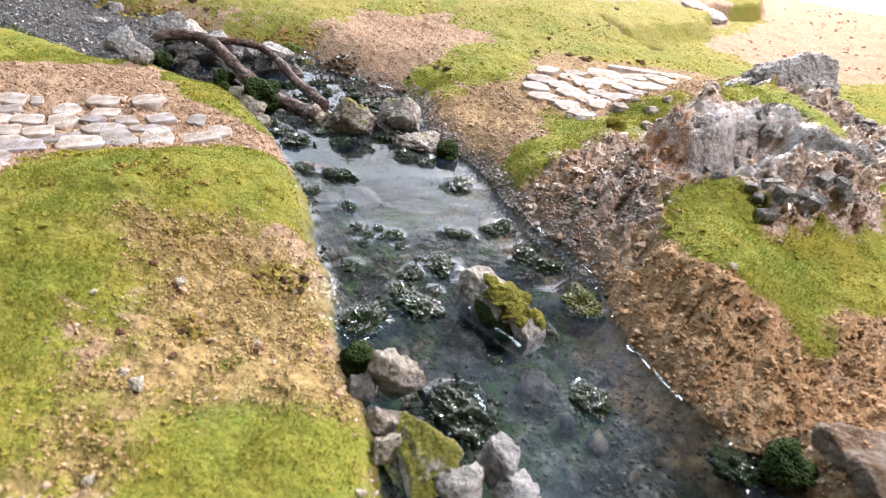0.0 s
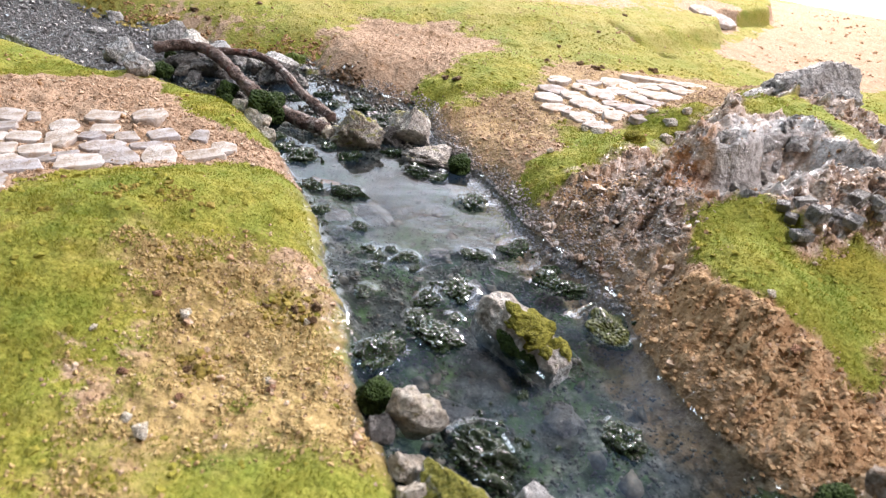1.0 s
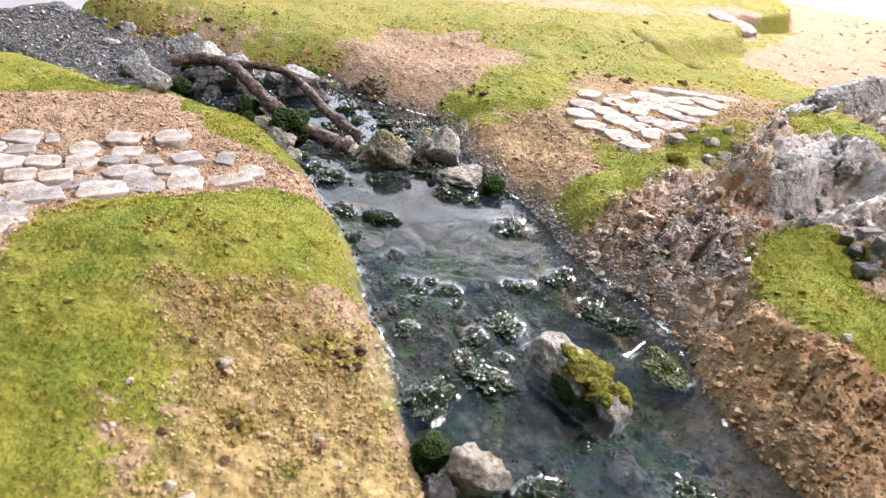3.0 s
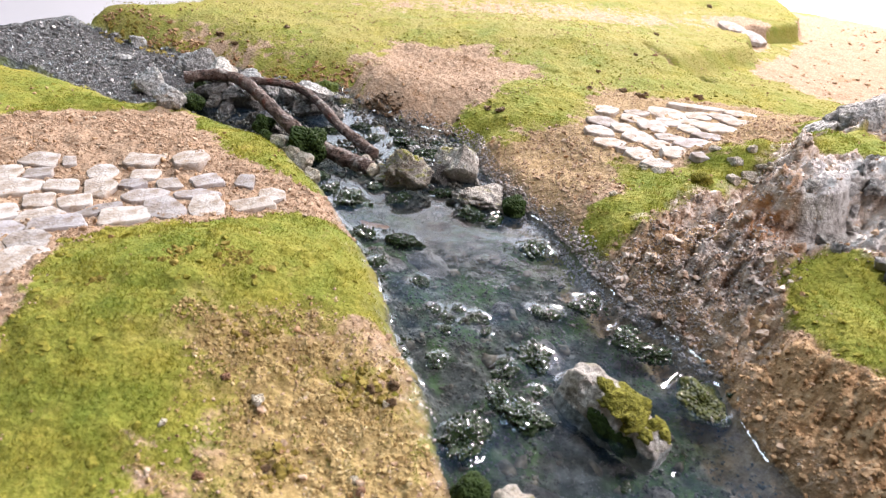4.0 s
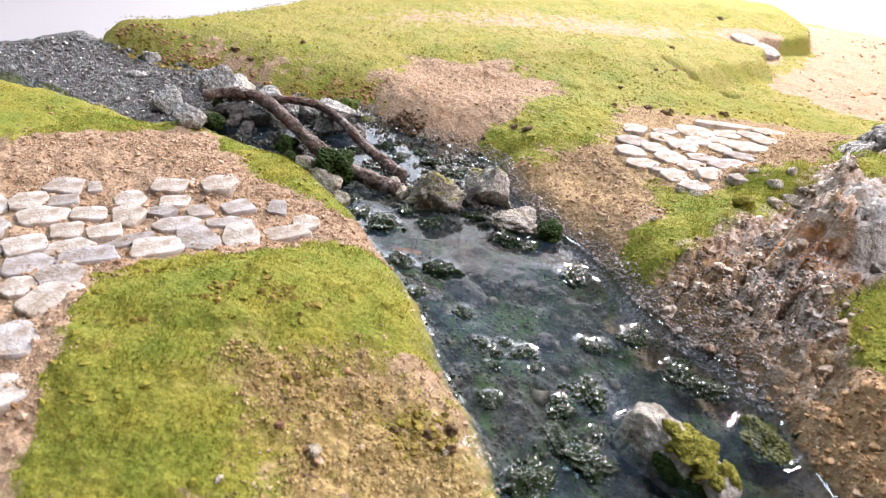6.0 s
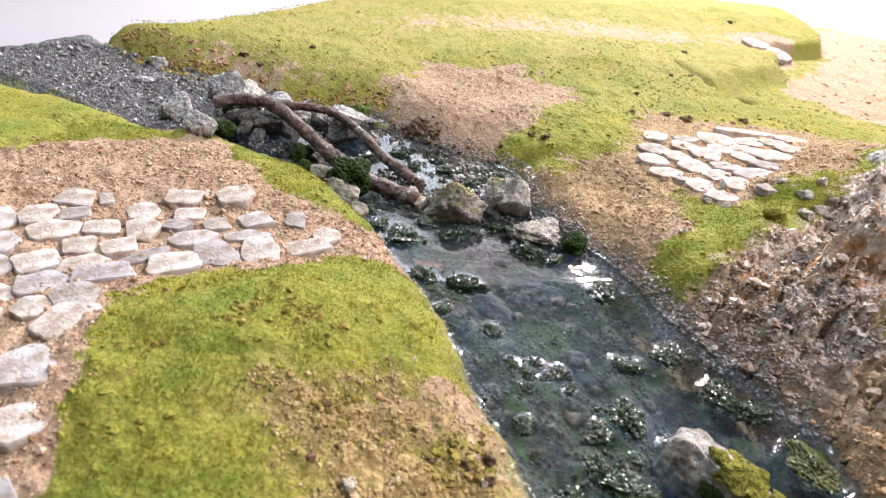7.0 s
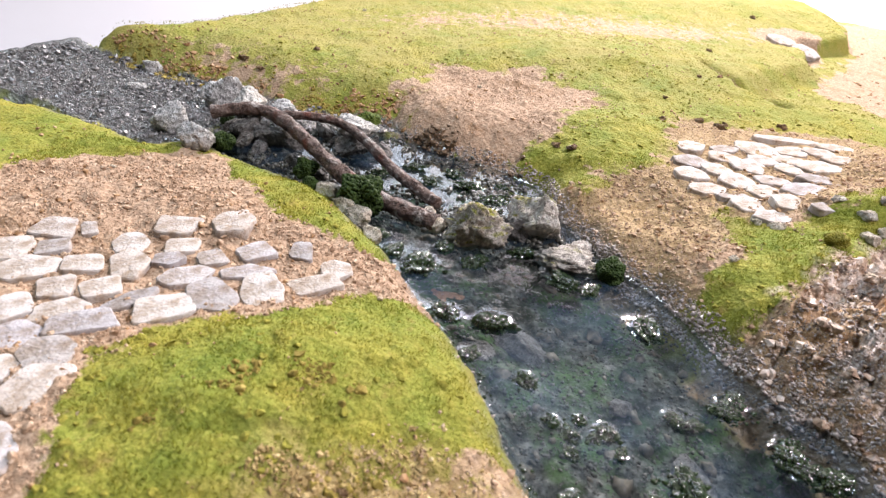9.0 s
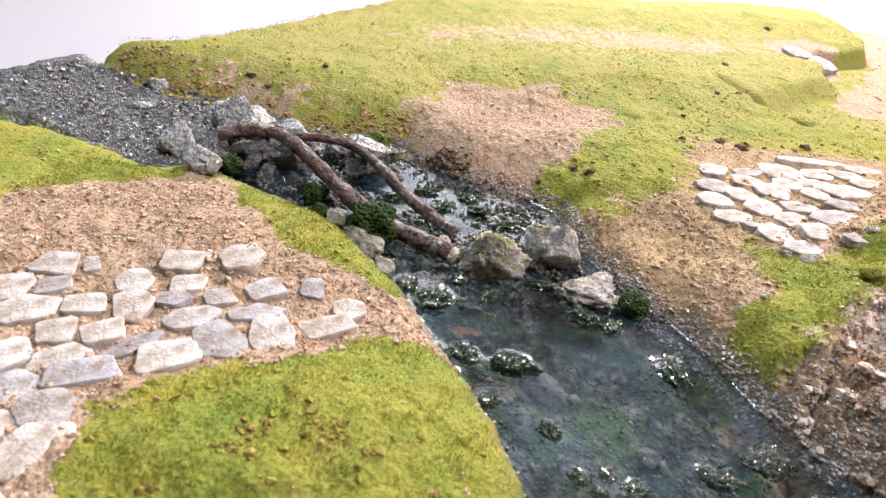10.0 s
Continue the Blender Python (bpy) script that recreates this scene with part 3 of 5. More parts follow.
WET_STONE = stone_material("wet_stone", (0.26, 0.25, 0.24), (0.12, 0.115, 0.11), (0.03, 0.03, 0.03), 0.15, 0.3)
DARK_STONE = stone_material("dark_stone", (0.46, 0.45, 0.45), (0.28, 0.275, 0.27), (0.08, 0.076, 0.072), 0.0, 0.6)
SLAB, BARK = flag_material(), bark_material()
MOSS = foam_material("green_foam", (0.008, 0.02, 0.003), (0.045, 0.078, 0.012), 0.8, 0.3)
YELLOW_MOSS = foam_material("yellow_moss", (0.05, 0.048, 0.008), (0.34, 0.32, 0.055), 0.85, 0.2)
OLIVE_FOAM = foam_material("olive_foam", (0.10, 0.098, 0.013), (0.30, 0.27, 0.045), 0.85, 0.2)
LIME_FOAM = foam_material("lime_foam", (0.03, 0.055, 0.008), (0.13, 0.17, 0.024), 0.8, 0.3)
WEED = foam_material("wet_weed", (0.003, 0.010, 0.003), (0.020, 0.042, 0.010), 0.6, 0.1, 1.0)
OLIVE_WEED = foam_material("olive_weed", (0.014, 0.02, 0.003), (0.10, 0.11, 0.016), 0.7, 0.2, 0.5)
WET_WEED = foam_material("varnished_weed", (0.004, 0.009, 0.004), (0.022, 0.036, 0.014), 0.6, 0.1, 0.8)
WET_DARK = foam_material("wet_dark_stone", (0.012, 0.014, 0.01), (0.10, 0.095, 0.08), 0.45, 0.4, 1.0)
WET_BROWN = foam_material("wet_brown_earth", (0.05, 0.028, 0.013), (0.2, 0.12, 0.06), 0.6, 0.4, 0.5)
TUFT = foam_material("olive_tuft", (0.15, 0.15, 0.022), (0.36, 0.32, 0.06), 0.9, 0.15)
WATER = water_material()
WHITE_PAINT = plain_material("white_paint", (0.70, 0.72, 0.77))
PAINT, TABLE = plain_material("grey_paint", (0.06, 0.062, 0.066)), plain_material("white_board", (0.40, 0.395, 0.425), 0.6)


# ---- mesh helpers ----
def mesh_of(name, verts, faces, material, smooth=True):
    """A mesh from arrays of vertices and equal-sided faces."""
    verts, faces = np.asarray(verts, np.float32), np.asarray(faces, np.int32)
    m = bpy.data.meshes.new(name)
    m.vertices.add(len(verts))
    m.vertices.foreach_set("co", verts.ravel())
    sides = faces.shape[1]
    m.loops.add(faces.size)
    m.loops.foreach_set("vertex_index", faces.ravel())
    m.polygons.add(len(faces))
    m.polygons.foreach_set("loop_start", np.arange(0, faces.size, sides, dtype=np.int32))
    m.polygons.foreach_set("loop_total", np.full(len(faces), sides, np.int32))
    m.polygons.foreach_set("use_smooth", np.full(len(faces), smooth))
    m.update(calc_edges=True)
    m.materials.append(material)
    return m


def mesh_from_bmesh(name, bm, material, smooth=True):
    m = bpy.data.meshes.new(name)
    bm.to_mesh(m)
    bm.free()
    for p in m.polygons:
        p.use_smooth = smooth
    m.materials.append(material)
    return m


def part(name, bm, material, parent, label="", smooth=True):
    ob = new(name, mesh_from_bmesh(name, bm, material, smooth))
    ob.parent = parent
    return tagged(ob, label) if label else ob


def grid(xs, ys, keep):
    """Quads over the lattice xs by ys where keep is true at all four corners."""
    nx = len(xs)
    i, j = np.meshgrid(np.arange(nx - 1), np.arange(len(ys) - 1))
    a = (j * nx + i).ravel()
    f = np.stack([a, a + 1, a + nx + 1, a + nx], 1)
    f = f[keep.ravel()[f].all(1)]
    used = np.unique(f)
    index = np.full(nx * len(ys), -1)
    index[used] = np.arange(len(used))
    return used, index[f]


# ---- the room ----
def slab_box(name, x0, x1, y0, y1, z0, z1, material, label):
    bm = bmesh.new()
    bmesh.ops.create_cube(bm, size=1)
    bmesh.ops.transform(bm, matrix=Matrix.Translation(((x0 + x1) / 2, (y0 + y1) / 2, (z0 + z1) / 2)) @ Matrix.Diagonal((x1 - x0, y1 - y0, z1 - z0, 1)), verts=bm.verts)
    bmesh.ops.bevel(bm, geom=bm.edges[:], offset=0.004, segments=2, affect="EDGES")
    return tagged(new(name, mesh_from_bmesh(name, bm, material, False)), label, kind="structure")


slab_box("floor", -2.0, 2.3, -1.6, 3.0, -0.9, -0.82, PAINT, "plain grey floor of the room")
slab_box("ceiling", -2.0, 2.3, -1.6, 3.0, 1.7, 1.78, PAINT, "plain grey ceiling of the room")
slab_box("wall_north", -2.0, 2.3, 2.85, 2.95, -0.9, 1.78, WHITE_PAINT, "plain white wall of the room")
slab_box("wall_south", -2.0, 2.3, -1.7, -1.6, -0.9, 1.78, PAINT, "plain grey wall of the room")
slab_box("wall_west", -2.1, -2.0, -1.7, 3.1, -0.9, 1.78, PAINT, "plain grey wall of the room")
slab_box("wall_east", 2.3, 2.4, -1.7, 3.1, -0.9, 1.78, PAINT, "plain grey wall of the room")


def table():
    ob = new("table")
    tagged(ob, "large plain white table under the scenic board", "table")
    bm = bmesh.new()
    bmesh.ops.create_cube(bm, size=1)
    bmesh.ops.transform(bm, matrix=Matrix.Translation((0.15, 0.7, -0.075)) @ Matrix.Diagonal((3.6, 4.2, 0.03, 1)), verts=bm.verts)
    bmesh.ops.bevel(bm, geom=bm.edges[:], offset=0.003, segments=2, affect="EDGES")
    part("tabletop", bm, TABLE, ob, smooth=False)
    for x in (-1.5, 1.8):
        for y in (-1.25, 2.65):
            bm = bmesh.new()
            bmesh.ops.create_cube(bm, size=1)
            bmesh.ops.transform(bm, matrix=Matrix.Translation((x, y, -0.455)) @ Matrix.Diagonal((0.06, 0.06, 0.73, 1)), verts=bm.verts)
            bmesh.ops.bevel(bm, geom=bm.edges[:], offset=0.004, segments=2, affect="EDGES")
            part("leg", bm, PAINT, ob, smooth=False)


table()


# ---- the modelled ground ----
def spaced(a, b, near, far, start, stop):
    """Coordinates from a to b, close together between start and stop."""
    out = [a]
    while out[-1] < b:
        v = out[-1]
        k = max(0.0, start - v, v - stop)
        out.append(v + near + (far - near) * min(1.0, k / 0.3))
    return np.array(out)


# wet weed: x, y, width
WEEDS_A = [(-0.063, 0.355, 0.017), (-0.051, 0.322, 0.012), (-0.033, 0.317, 0.015), (-0.043, 0.298, 0.009), (0.030, 0.321, 0.015), (0.001, 0.350, 0.014),
           (0.031, 0.27, 0.009), (0.050, 0.282, 0.011), (0.022, 0.243, 0.015), (0.060, 0.257, 0.014), (0.070, 0.251, 0.013), (-0.005, 0.202, 0.019)]
WEEDS_B = [(0.007, 0.221, 0.012), (0.015, 0.213, 0.015), (0.01, 0.234, 0.009), (-0.015, 0.236, 0.007), (-0.011, 0.263, 0.007), (0.001, 0.264, 0.009),
           (-0.038, 0.361, 0.012), (-0.052, 0.372, 0.010), (0.074, 0.172, 0.015), (-0.04, 0.437, 0.014), (-0.026, 0.424, 0.014), (-0.06, 0.44, 0.012),
           (-0.02, 0.44, 0.009), (-0.07, 0.456, 0.012), (-0.088, 0.446, 0.012), (-0.047, 0.452, 0.011), (-0.028, 0.41, 0.011), (-0.014, 0.372, 0.011), (0.012, 0.345, 0.010), (-0.064, 0.424, 0.011), (0.115, 0.15, 0.016), (-0.085, 0.378, 0.013), (-0.075, 0.365, 0.011)]
WEEDS_C = [(-0.016, 0.268, 0.006), (-0.007, 0.269, 0.005), (-0.003, 0.262, 0.006), (0.004, 0.256, 0.006), (-0.012, 0.255, 0.006), (-0.015, 0.238, 0.007), (0.01, 0.239, 0.006), (0.013, 0.235, 0.005),
           (0.026, 0.272, 0.007), (0.046, 0.278, 0.009), (0.007, 0.226, 0.005), (0.021, 0.225, 0.006), (-0.023, 0.286, 0.009), (0.063, 0.265, 0.008), (0.067, 0.254, 0.008), (0.044, 0.188, 0.005)]
WEEDS = WEEDS_A + WEEDS_B + WEEDS_C
IN_WATER = [(0.081, 0.228, 0.0145), (0.029, 0.162, 0.015), (-0.004, 0.2, 0.008), (0.029, 0.319, 0.006), (-0.036, 0.388, 0.015), (-0.004, 0.4, 0.012), (0.004, 0.36, 0.012), (0.01, 0.165, 0.012)]


def strand(x, y, d):
    """1 on the strip of wet dark grit along the east edge of the water."""
    edge = np.where(y > 0.3, 0.0042, 0.0018)
    return step(d, edge + 0.003, edge - 0.002) * (d > -0.004) * step(x - (0.05 - (y - 0.1) * 0.3), -0.01, 0.01) * step(y, 0.225, 0.25) * step(y, 0.44, 0.41)


def ground():
    xs, ys = spaced(-0.46, 0.75, 0.0011, 0.008, -0.26, 0.24), spaced(-0.25, 1.08, 0.0011, 0.006, 0.12, 0.5)
    gx, gy = np.meshgrid(xs, ys)
    x, y = gx.ravel(), gy.ravel()
    z, channel = land(x, y)
    board = outside(BOARD, x, y) + 0.004 * vnoise(x, y, 0.03, 90)
    used, f = grid(xs, ys, board < 0.0)
    z = z - 0.004 * step(board, -0.012, 0.0)
    z = np.where(board > -0.0035, z - 0.03 * step(board, -0.0035, -0.0005), z)
    m = mesh_of("ground", np.stack([x, y, z], 1)[used], f, GROUND)
    ds, dg = outside(STREAM, x, y), outside(GRAVEL, x, y)
    w = 0.004 * fnoise(x, y, 0.012, 61, 3)
    bank = step(-outside(EAST_BANK, x, y) + w + 0.012 * fnoise(x, y, 0.022, 71, 4), -0.005, 0.007) * (1 - step(-outside(OUTCROP_LAWN, x, y), -0.003, 0.003))
    algae = np.zeros(np.shape(x))
    for wx, wy, size in WEEDS + [(0.03, 0.162, 0.03), (0.081, 0.228, 0.02), (0.03, 0.33, 0.02), (0.0, 0.3, 0.02), (0.06, 0.2, 0.018)]:
        algae = np.maximum(algae, step(np.hypot(x - wx, y - wy) + 0.004 * vnoise(x, y, 0.008, 19), size * 1.3, size * 0.4))
    eastward = step(x - (0.05 - (y - 0.1) * 0.3), -0.01, 0.01)
    layers = {
        "earth": earthy(x, y),
        "bank": bank,
        "face": step(-outside(ROCK_FACE, x, y) + w, -0.002, 0.003),
        "rust": step(-outside(RUST, x, y) + w, -0.003, 0.003),
        "gravel": np.maximum(step(-dg + w, -0.004, 0.003) * step(ds, -0.004, 0.004), 0.45 * strand(x, y, ds + w)),
        "worn": np.maximum(worn(x, y), 0.55 * step(-outside(EAST_PATH, x, y) + w, -0.01, 0.01)),
        "stony": step(y + 0.025 * fnoise(x, y, 0.02, 83, 3), 0.232, 0.262) * (0.25 + 0.75 * step(ds + w * 2, 0.006, 0.026)) * (1 - 0.85 * step(np.hypot((x - 0.084) / 2.1, y - 0.306) + w, 0.017, 0.009)),
        "algae": algae,
        "depth": -z,
        "wet": step(ds + w * 1.3 - 0.003 * step(x, 0.03, 0.08) - (0.009 * eastward + 0.02 * fnoise(x, y, 0.02, 147, 2)) * bank * step(y, 0.235, 0.27) + 0.005 * step(y, 0.44, 0.46), 0.010, 0.001),
        "bed": step(ds + w, 0.002 - 0.004 * eastward, -0.004 - 0.012 * eastward),
    }
    for name, v in layers.items():
        m.attributes.new(name, "FLOAT", "POINT").data.foreach_set("value", np.asarray(v, np.float32)[used])
    tagged(new("ground", m), "modelled ground with turf, bare sandy earth and a stream bed", kind="structure")


ground()

def water():
    xs, ys = np.arange(-0.21, 0.18, 0.0007), np.arange(0.05, 0.515, 0.0007)
    gx, gy = np.meshgrid(xs, ys)
    x, y = gx.ravel(), gy.ravel()
    ds = outside(STREAM, x, y)
    used, f = grid(xs, ys, ds < 0.006)
    x, y, ds = x[used], y[used], ds[used]
    menis = np.where(x < 0.045 - (y - 0.1) * 0.3, 0.0011 + 0.0014 * np.maximum(-0.5, vnoise(x, y, 0.006, 14)), 0.0029)
    reach = np.where(x < 0.045 - (y - 0.1) * 0.3, 0.0019, 0.0027)
    z = 0.00012 * fnoise(x, y, 0.03, 33, 2) + menis * np.exp(-np.abs(ds - 0.0012 + 0.0006 * vnoise(x, y, 0.012, 12)) / reach) - 0.0002
    for wx, wy, w in WEEDS:
        r = np.hypot(x - wx, y - wy) * (1 + 0.22 * vnoise(x, y, 0.006, int(1000 * wx) % 90)) - w * 0.46
        z = z + 0.0012 * np.exp(-np.abs(r) / 0.0013) * (0.5 + 0.5 * vnoise(x, y, 0.006, 16))
    r = beside([(0.036, 0.228), (0.058, 0.2025)], x, y) * (1 + 0.12 * vnoise(x, y, 0.008, 3)) - 0.0075
    z = z + 0.0014 * np.exp(-np.clip(r, 0, 1) / 0.0016)
    for wx, wy, w in IN_WATER:
        r = np.hypot(x - wx, y - wy) * (1 + 0.15 * vnoise(x, y, 0.008, int(1000 * wx) % 90)) - w * 0.8
        z = z + 0.0014 * np.exp(-np.abs(r) / 0.0016)
    ob = new("water", mesh_of("water", np.stack([x, y, z], 1), f, WATER))
    ob.visible_shadow = False
    tagged(ob, "clear glossy resin water filling the stream bed", kind="structure")


water()


# ---- stones ----
def rock_mesh(name, size, material, seed, cuts=16, rough=0.10, detail=4, streak=0.0):
    """A broken stone of about that size: a ball cut flat on many sides, then chipped."""
    r = random.Random(seed)
    bm = bmesh.new()
    bmesh.ops.create_icosphere(bm, subdivisions=detail, radius=1)
    v = np.array([p.co for p in bm.verts])
    for _ in range(cuts):
        n = np.array([r.gauss(0, 1), r.gauss(0, 1), r.gauss(0, 0.9)])
        n /= np.linalg.norm(n)
        d = v @ n - r.uniform(0.42, 0.8)
        v = v - np.outer(np.clip(d, 0, None), n) * 0.97
    v /= np.abs(v).max(0)
    for p, co in zip(bm.verts, v):
        c = Vector(co)
        at = c * 1.6 + Vector((seed * 3.1, seed, 0))
        k = noise.fractal(at, 0.7, 2.2, 5) - 0.9 * abs(noise.noise(at * 2.3)) - 0.5 * abs(noise.noise(at * 5.1)) - 0.35 * abs(noise.noise(at * 11)) - 0.2 * abs(noise.noise(at * 21))
        if streak:
            down = Vector((at.x * 2.2 + at.z * 0.7, at.y * 2.2, at.z * 0.3))
            k -= streak * (abs(noise.noise(down)) + 0.6 * abs(noise.noise(down * 2.7)))
        c *= 1 + rough * k
        p.co = Vector((c.x * size[0] / 2, c.y * size[1] / 2, c.z * size[2] / 2))
    return mesh_from_bmesh(name, bm, material)


def block_mesh(name, size, material, seed):
    """A broken block with flat sides and chipped corners."""
    r = random.Random(seed)
    bm = bmesh.new()
    for u in (-1, 1):
        for v in (-1, 1):
            for w in (-1, 1):
                for _ in range(2):
                    bm.verts.new([0.5 * c * d * r.uniform(0.72, 1.0) for c, d in zip((u, v, w), size)])
    hull = bmesh.ops.convex_hull(bm, input=bm.verts[:])
    bmesh.ops.delete(bm, geom=[v for v in hull["geom_interior"] if isinstance(v, bmesh.types.BMVert)], context="VERTS")
    bmesh.ops.bevel(bm, geom=bm.edges[:], offset=min(size) * 0.05, segments=1, affect="EDGES")
    return mesh_from_bmesh(name, bm, material, False)


def rock(x, y, size, material, label, seed, turn=0, tilt=(0, 0), lift=0.25, name="rock", category="rock", group="", base=None, cuts=16, rough=0.17, detail=4, streak=0.0):
    ob = new(name, rock_mesh(name, size, material, seed, cuts, rough, detail, streak))
    z = height(x, y) if base is None else base
    ob.matrix_world = pose(x, y, z + size[2] * lift, tilt[0], tilt[1], turn)
    return tagged(ob, label, category, group)


PEBBLES = "loose pebbles on the turf and sand"
for k, (x, y, s) in enumerate([(-0.069, 0.199, 0.008), (-0.069, 0.155, 0.007), (-0.063, 0.15, 0.010), (-0.031, 0.207, 0.006), (-0.037, 0.178, 0.005), (0.126, 0.213, 0.007),
                               (-0.061, 0.119, 0.008), (-0.091, 0.185, 0.005), (0.004, 0.124, 0.006), (-0.215, 0.404, 0.006), (0.069, 0.346, 0.009), (0.093, 0.379, 0.010),
                               (-0.029, 0.559, 0.006), (-0.131, 0.750, 0.007)]):
    rock(x, y, (s * 0.64, s * 0.56, s * 0.4), CHALK_STONE, "small pale pebble lying on turf and sand", 120 + k, 41 * k, lift=0.25, group=PEBBLES, name="pebble", category="pebble", detail=3)
for k, (x, y, s) in enumerate([(-0.077, 0.172, 0.005), (-0.08, 0.205, 0.005), (-0.035, 0.173, 0.005), (-0.059, 0.166, 0.004), (0.129, 0.194, 0.006), (-0.175, 0.324, 0.004), (-0.138, 0.384, 0.004), (0.162, 0.613, 0.007)]):
    rock(x, y, (s * 0.8, s * 0.7, s * 0.5), RUSTY_STONE, "small brown pebble lying on turf and sand", 140 + k, 41 * k, lift=0.25, group=PEBBLES, name="pebble", category="pebble", detail=3)
for k, (x, y, q) in enumerate([(0.123, 0.509, 0.008), (0.087, 0.511, 0.005), (0.144, 0.607, 0.005), (0.102, 0.556, 0.004), (0.170, 0.52, 0.007), (0.309, 0.895, 0.008), (0.194, 0.72, 0.006),
                               (0.112, 0.515, 0.006), (0.13, 0.515, 0.005), (-0.15, 0.6, 0.006), (-0.2, 0.585, 0.007), (-0.185, 0.573, 0.006), (0.02, 0.46, 0.007), (0.012, 0.467, 0.006),
                               (-0.079, 0.223, 0.004), (-0.047, 0.214, 0.0045), (-0.036, 0.213, 0.005), (-0.029, 0.215, 0.0045), (-0.03, 0.208, 0.004), (-0.062, 0.178, 0.0035), (-0.049, 0.198, 0.003)]):
    rock(x, y, (q * 1.3, q, q * 0.7), CLOD_STONE, "crumbly dark brown clod of earth on the turf", 400 + k, 49 * k, lift=0.15, name="earth_clod", category="clod", group="earth clods on the turf", rough=0.4, detail=3)
SUNK = "sunken stones on the stream bed"
for k, (x, y, s, m) in enumerate([(-0.051, 0.35, 0.017, RUSTY_STONE), (-0.037, 0.313, 0.018, WET_STONE), (-0.019, 0.318, 0.02, WET_STONE),
                                  (0.014, 0.288, 0.01, WET_STONE), (0.06, 0.19, 0.016, WET_STONE), (0.03, 0.255, 0.018, WET_STONE), (0.02, 0.19, 0.016, WET_STONE)]):
    rock(x, y, (s * 1.2, s, s * 0.35), m, "flat stone sunken in the stream bed", 150 + k, 61 * k, lift=0.0, group=SUNK, base=-0.0115)
GREY = "pale grey chalky boulder beside the gravel bed of the stream"
HEAD = "boulders at the head of the stream"
rock(-0.197, 0.522, (0.031, 0.024, 0.03), PALE_STONE, GREY, 3, 20, group=HEAD, base=0.001, lift=0.3, detail=5)
rock(-0.179, 0.513, (0.030, 0.02, 0.02), PALE_STONE, GREY, 4, 70, group=HEAD, base=0.003)
rock(-0.154, 0.509, (0.022, 0.017, 0.021), PALE_STONE, GREY, 5, -20, group=HEAD, base=0.001, lift=0.3)
rock(-0.214, 0.475, (0.025, 0.02, 0.026), PALE_STONE, GREY, 6, 40, group=HEAD, base=0.001, lift=0.28, detail=5)
rock(-0.192, 0.454, (0.026, 0.018, 0.021), PALE_STONE, GREY, 17, -15, group=HEAD, base=0.001, lift=0.28, detail=5)
rock(-0.108, 0.489, (0.036, 0.022, 0.022), PALE_STONE, "pale grey flat boulder beneath the thin twig", 8, -25, group=HEAD, base=0.001, lift=0.3)
rock(-0.266, 0.579, (0.017, 0.012, 0.01), PALE_STONE, "small grey stone where the gravel meets the turf", 18, 10, group=HEAD, lift=0.3)
rock(-0.262, 0.54, (0.016, 0.009, 0.006), PALE_STONE, "small pale flat stone on the gravel", 19, 20, group=HEAD, lift=0.4)
rock(-0.150, 0.462, (0.026, 0.020, 0.014), WET_STONE, "wet grey boulder in the shallow water under the twigs", 9, 10, group=HEAD)
rock(-0.172, 0.483, (0.026, 0.02, 0.014), WET_STONE, "wet grey boulder in the shallow water under the twigs", 10, 50, group=HEAD)
rock(-0.118, 0.45, (0.024, 0.018, 0.013), WET_STONE, "wet grey boulder in the shallow water under the twigs", 11, 80, group=HEAD)
rock(-0.128, 0.482, (0.028, 0.016, 0.012), WET_STONE, "wet grey boulder in the shallow water under the twigs", 12, -10, group=HEAD)
for k, (x, y, s) in enumerate([(-0.156, 0.478, 0.022), (-0.181, 0.487, 0.016), (-0.127, 0.492, 0.018), (-0.105, 0.474, 0.024), (-0.161, 0.462, 0.013), (-0.143, 0.472, 0.014),
                               (-0.117, 0.486, 0.014), (-0.088, 0.474, 0.014), (-0.134, 0.446, 0.016), (-0.17, 0.472, 0.015), (-0.096, 0.488, 0.012), (-0.14, 0.5, 0.014), (-0.166, 0.497, 0.012), (-0.122, 0.434, 0.013)]):
    rock(x, y, (s * 1.25, s * 0.85, s * 0.75), WET_STONE, "wet dark stone heaped under the twigs", 170 + k, 67 * k, lift=0.3, group="wet stones under the twigs", base=-0.002)
for k, (x, y, s) in enumerate([(-0.112, 0.41, 0.014), (-0.103, 0.398, 0.013), (-0.094, 0.385, 0.013), (-0.086, 0.372, 0.010)]):
    rock(x, y, (s * 1.5, s, s), WARM_STONE, "grey stone edging the turf bank", 190 + k, -50, lift=0.2, group="stones edging the turf bank", base=0.001)
DAM = "boulders that dam the stream"
rock(-0.036, 0.381, (0.037, 0.027, 0.029), DAM_STONE, "rough brown boulder with moss at the twig ends", 13, 15, lift=0.3, group=DAM, base=-0.004, rough=0.3, detail=5)
rock(-0.017, 0.388, (0.018, 0.016, 0.018), WET_STONE, "dark wet boulder between mossy boulders", 14, 30, lift=0.3, group=DAM, base=-0.003)
rock(-0.006, 0.393, (0.036, 0.028, 0.033), MOSSY_STONE, "pale boulder with a green mossy side in the stream", 15, -30, lift=0.3, group=DAM, base=-0.003, rough=0.16, detail=5)
rock(0.003, 0.368, (0.040, 0.030, 0.013), SLANT_STONE, "low pale boulder at the water's edge", 16, 25, lift=0.25, group=DAM, base=-0.002, rough=0.32, detail=5)
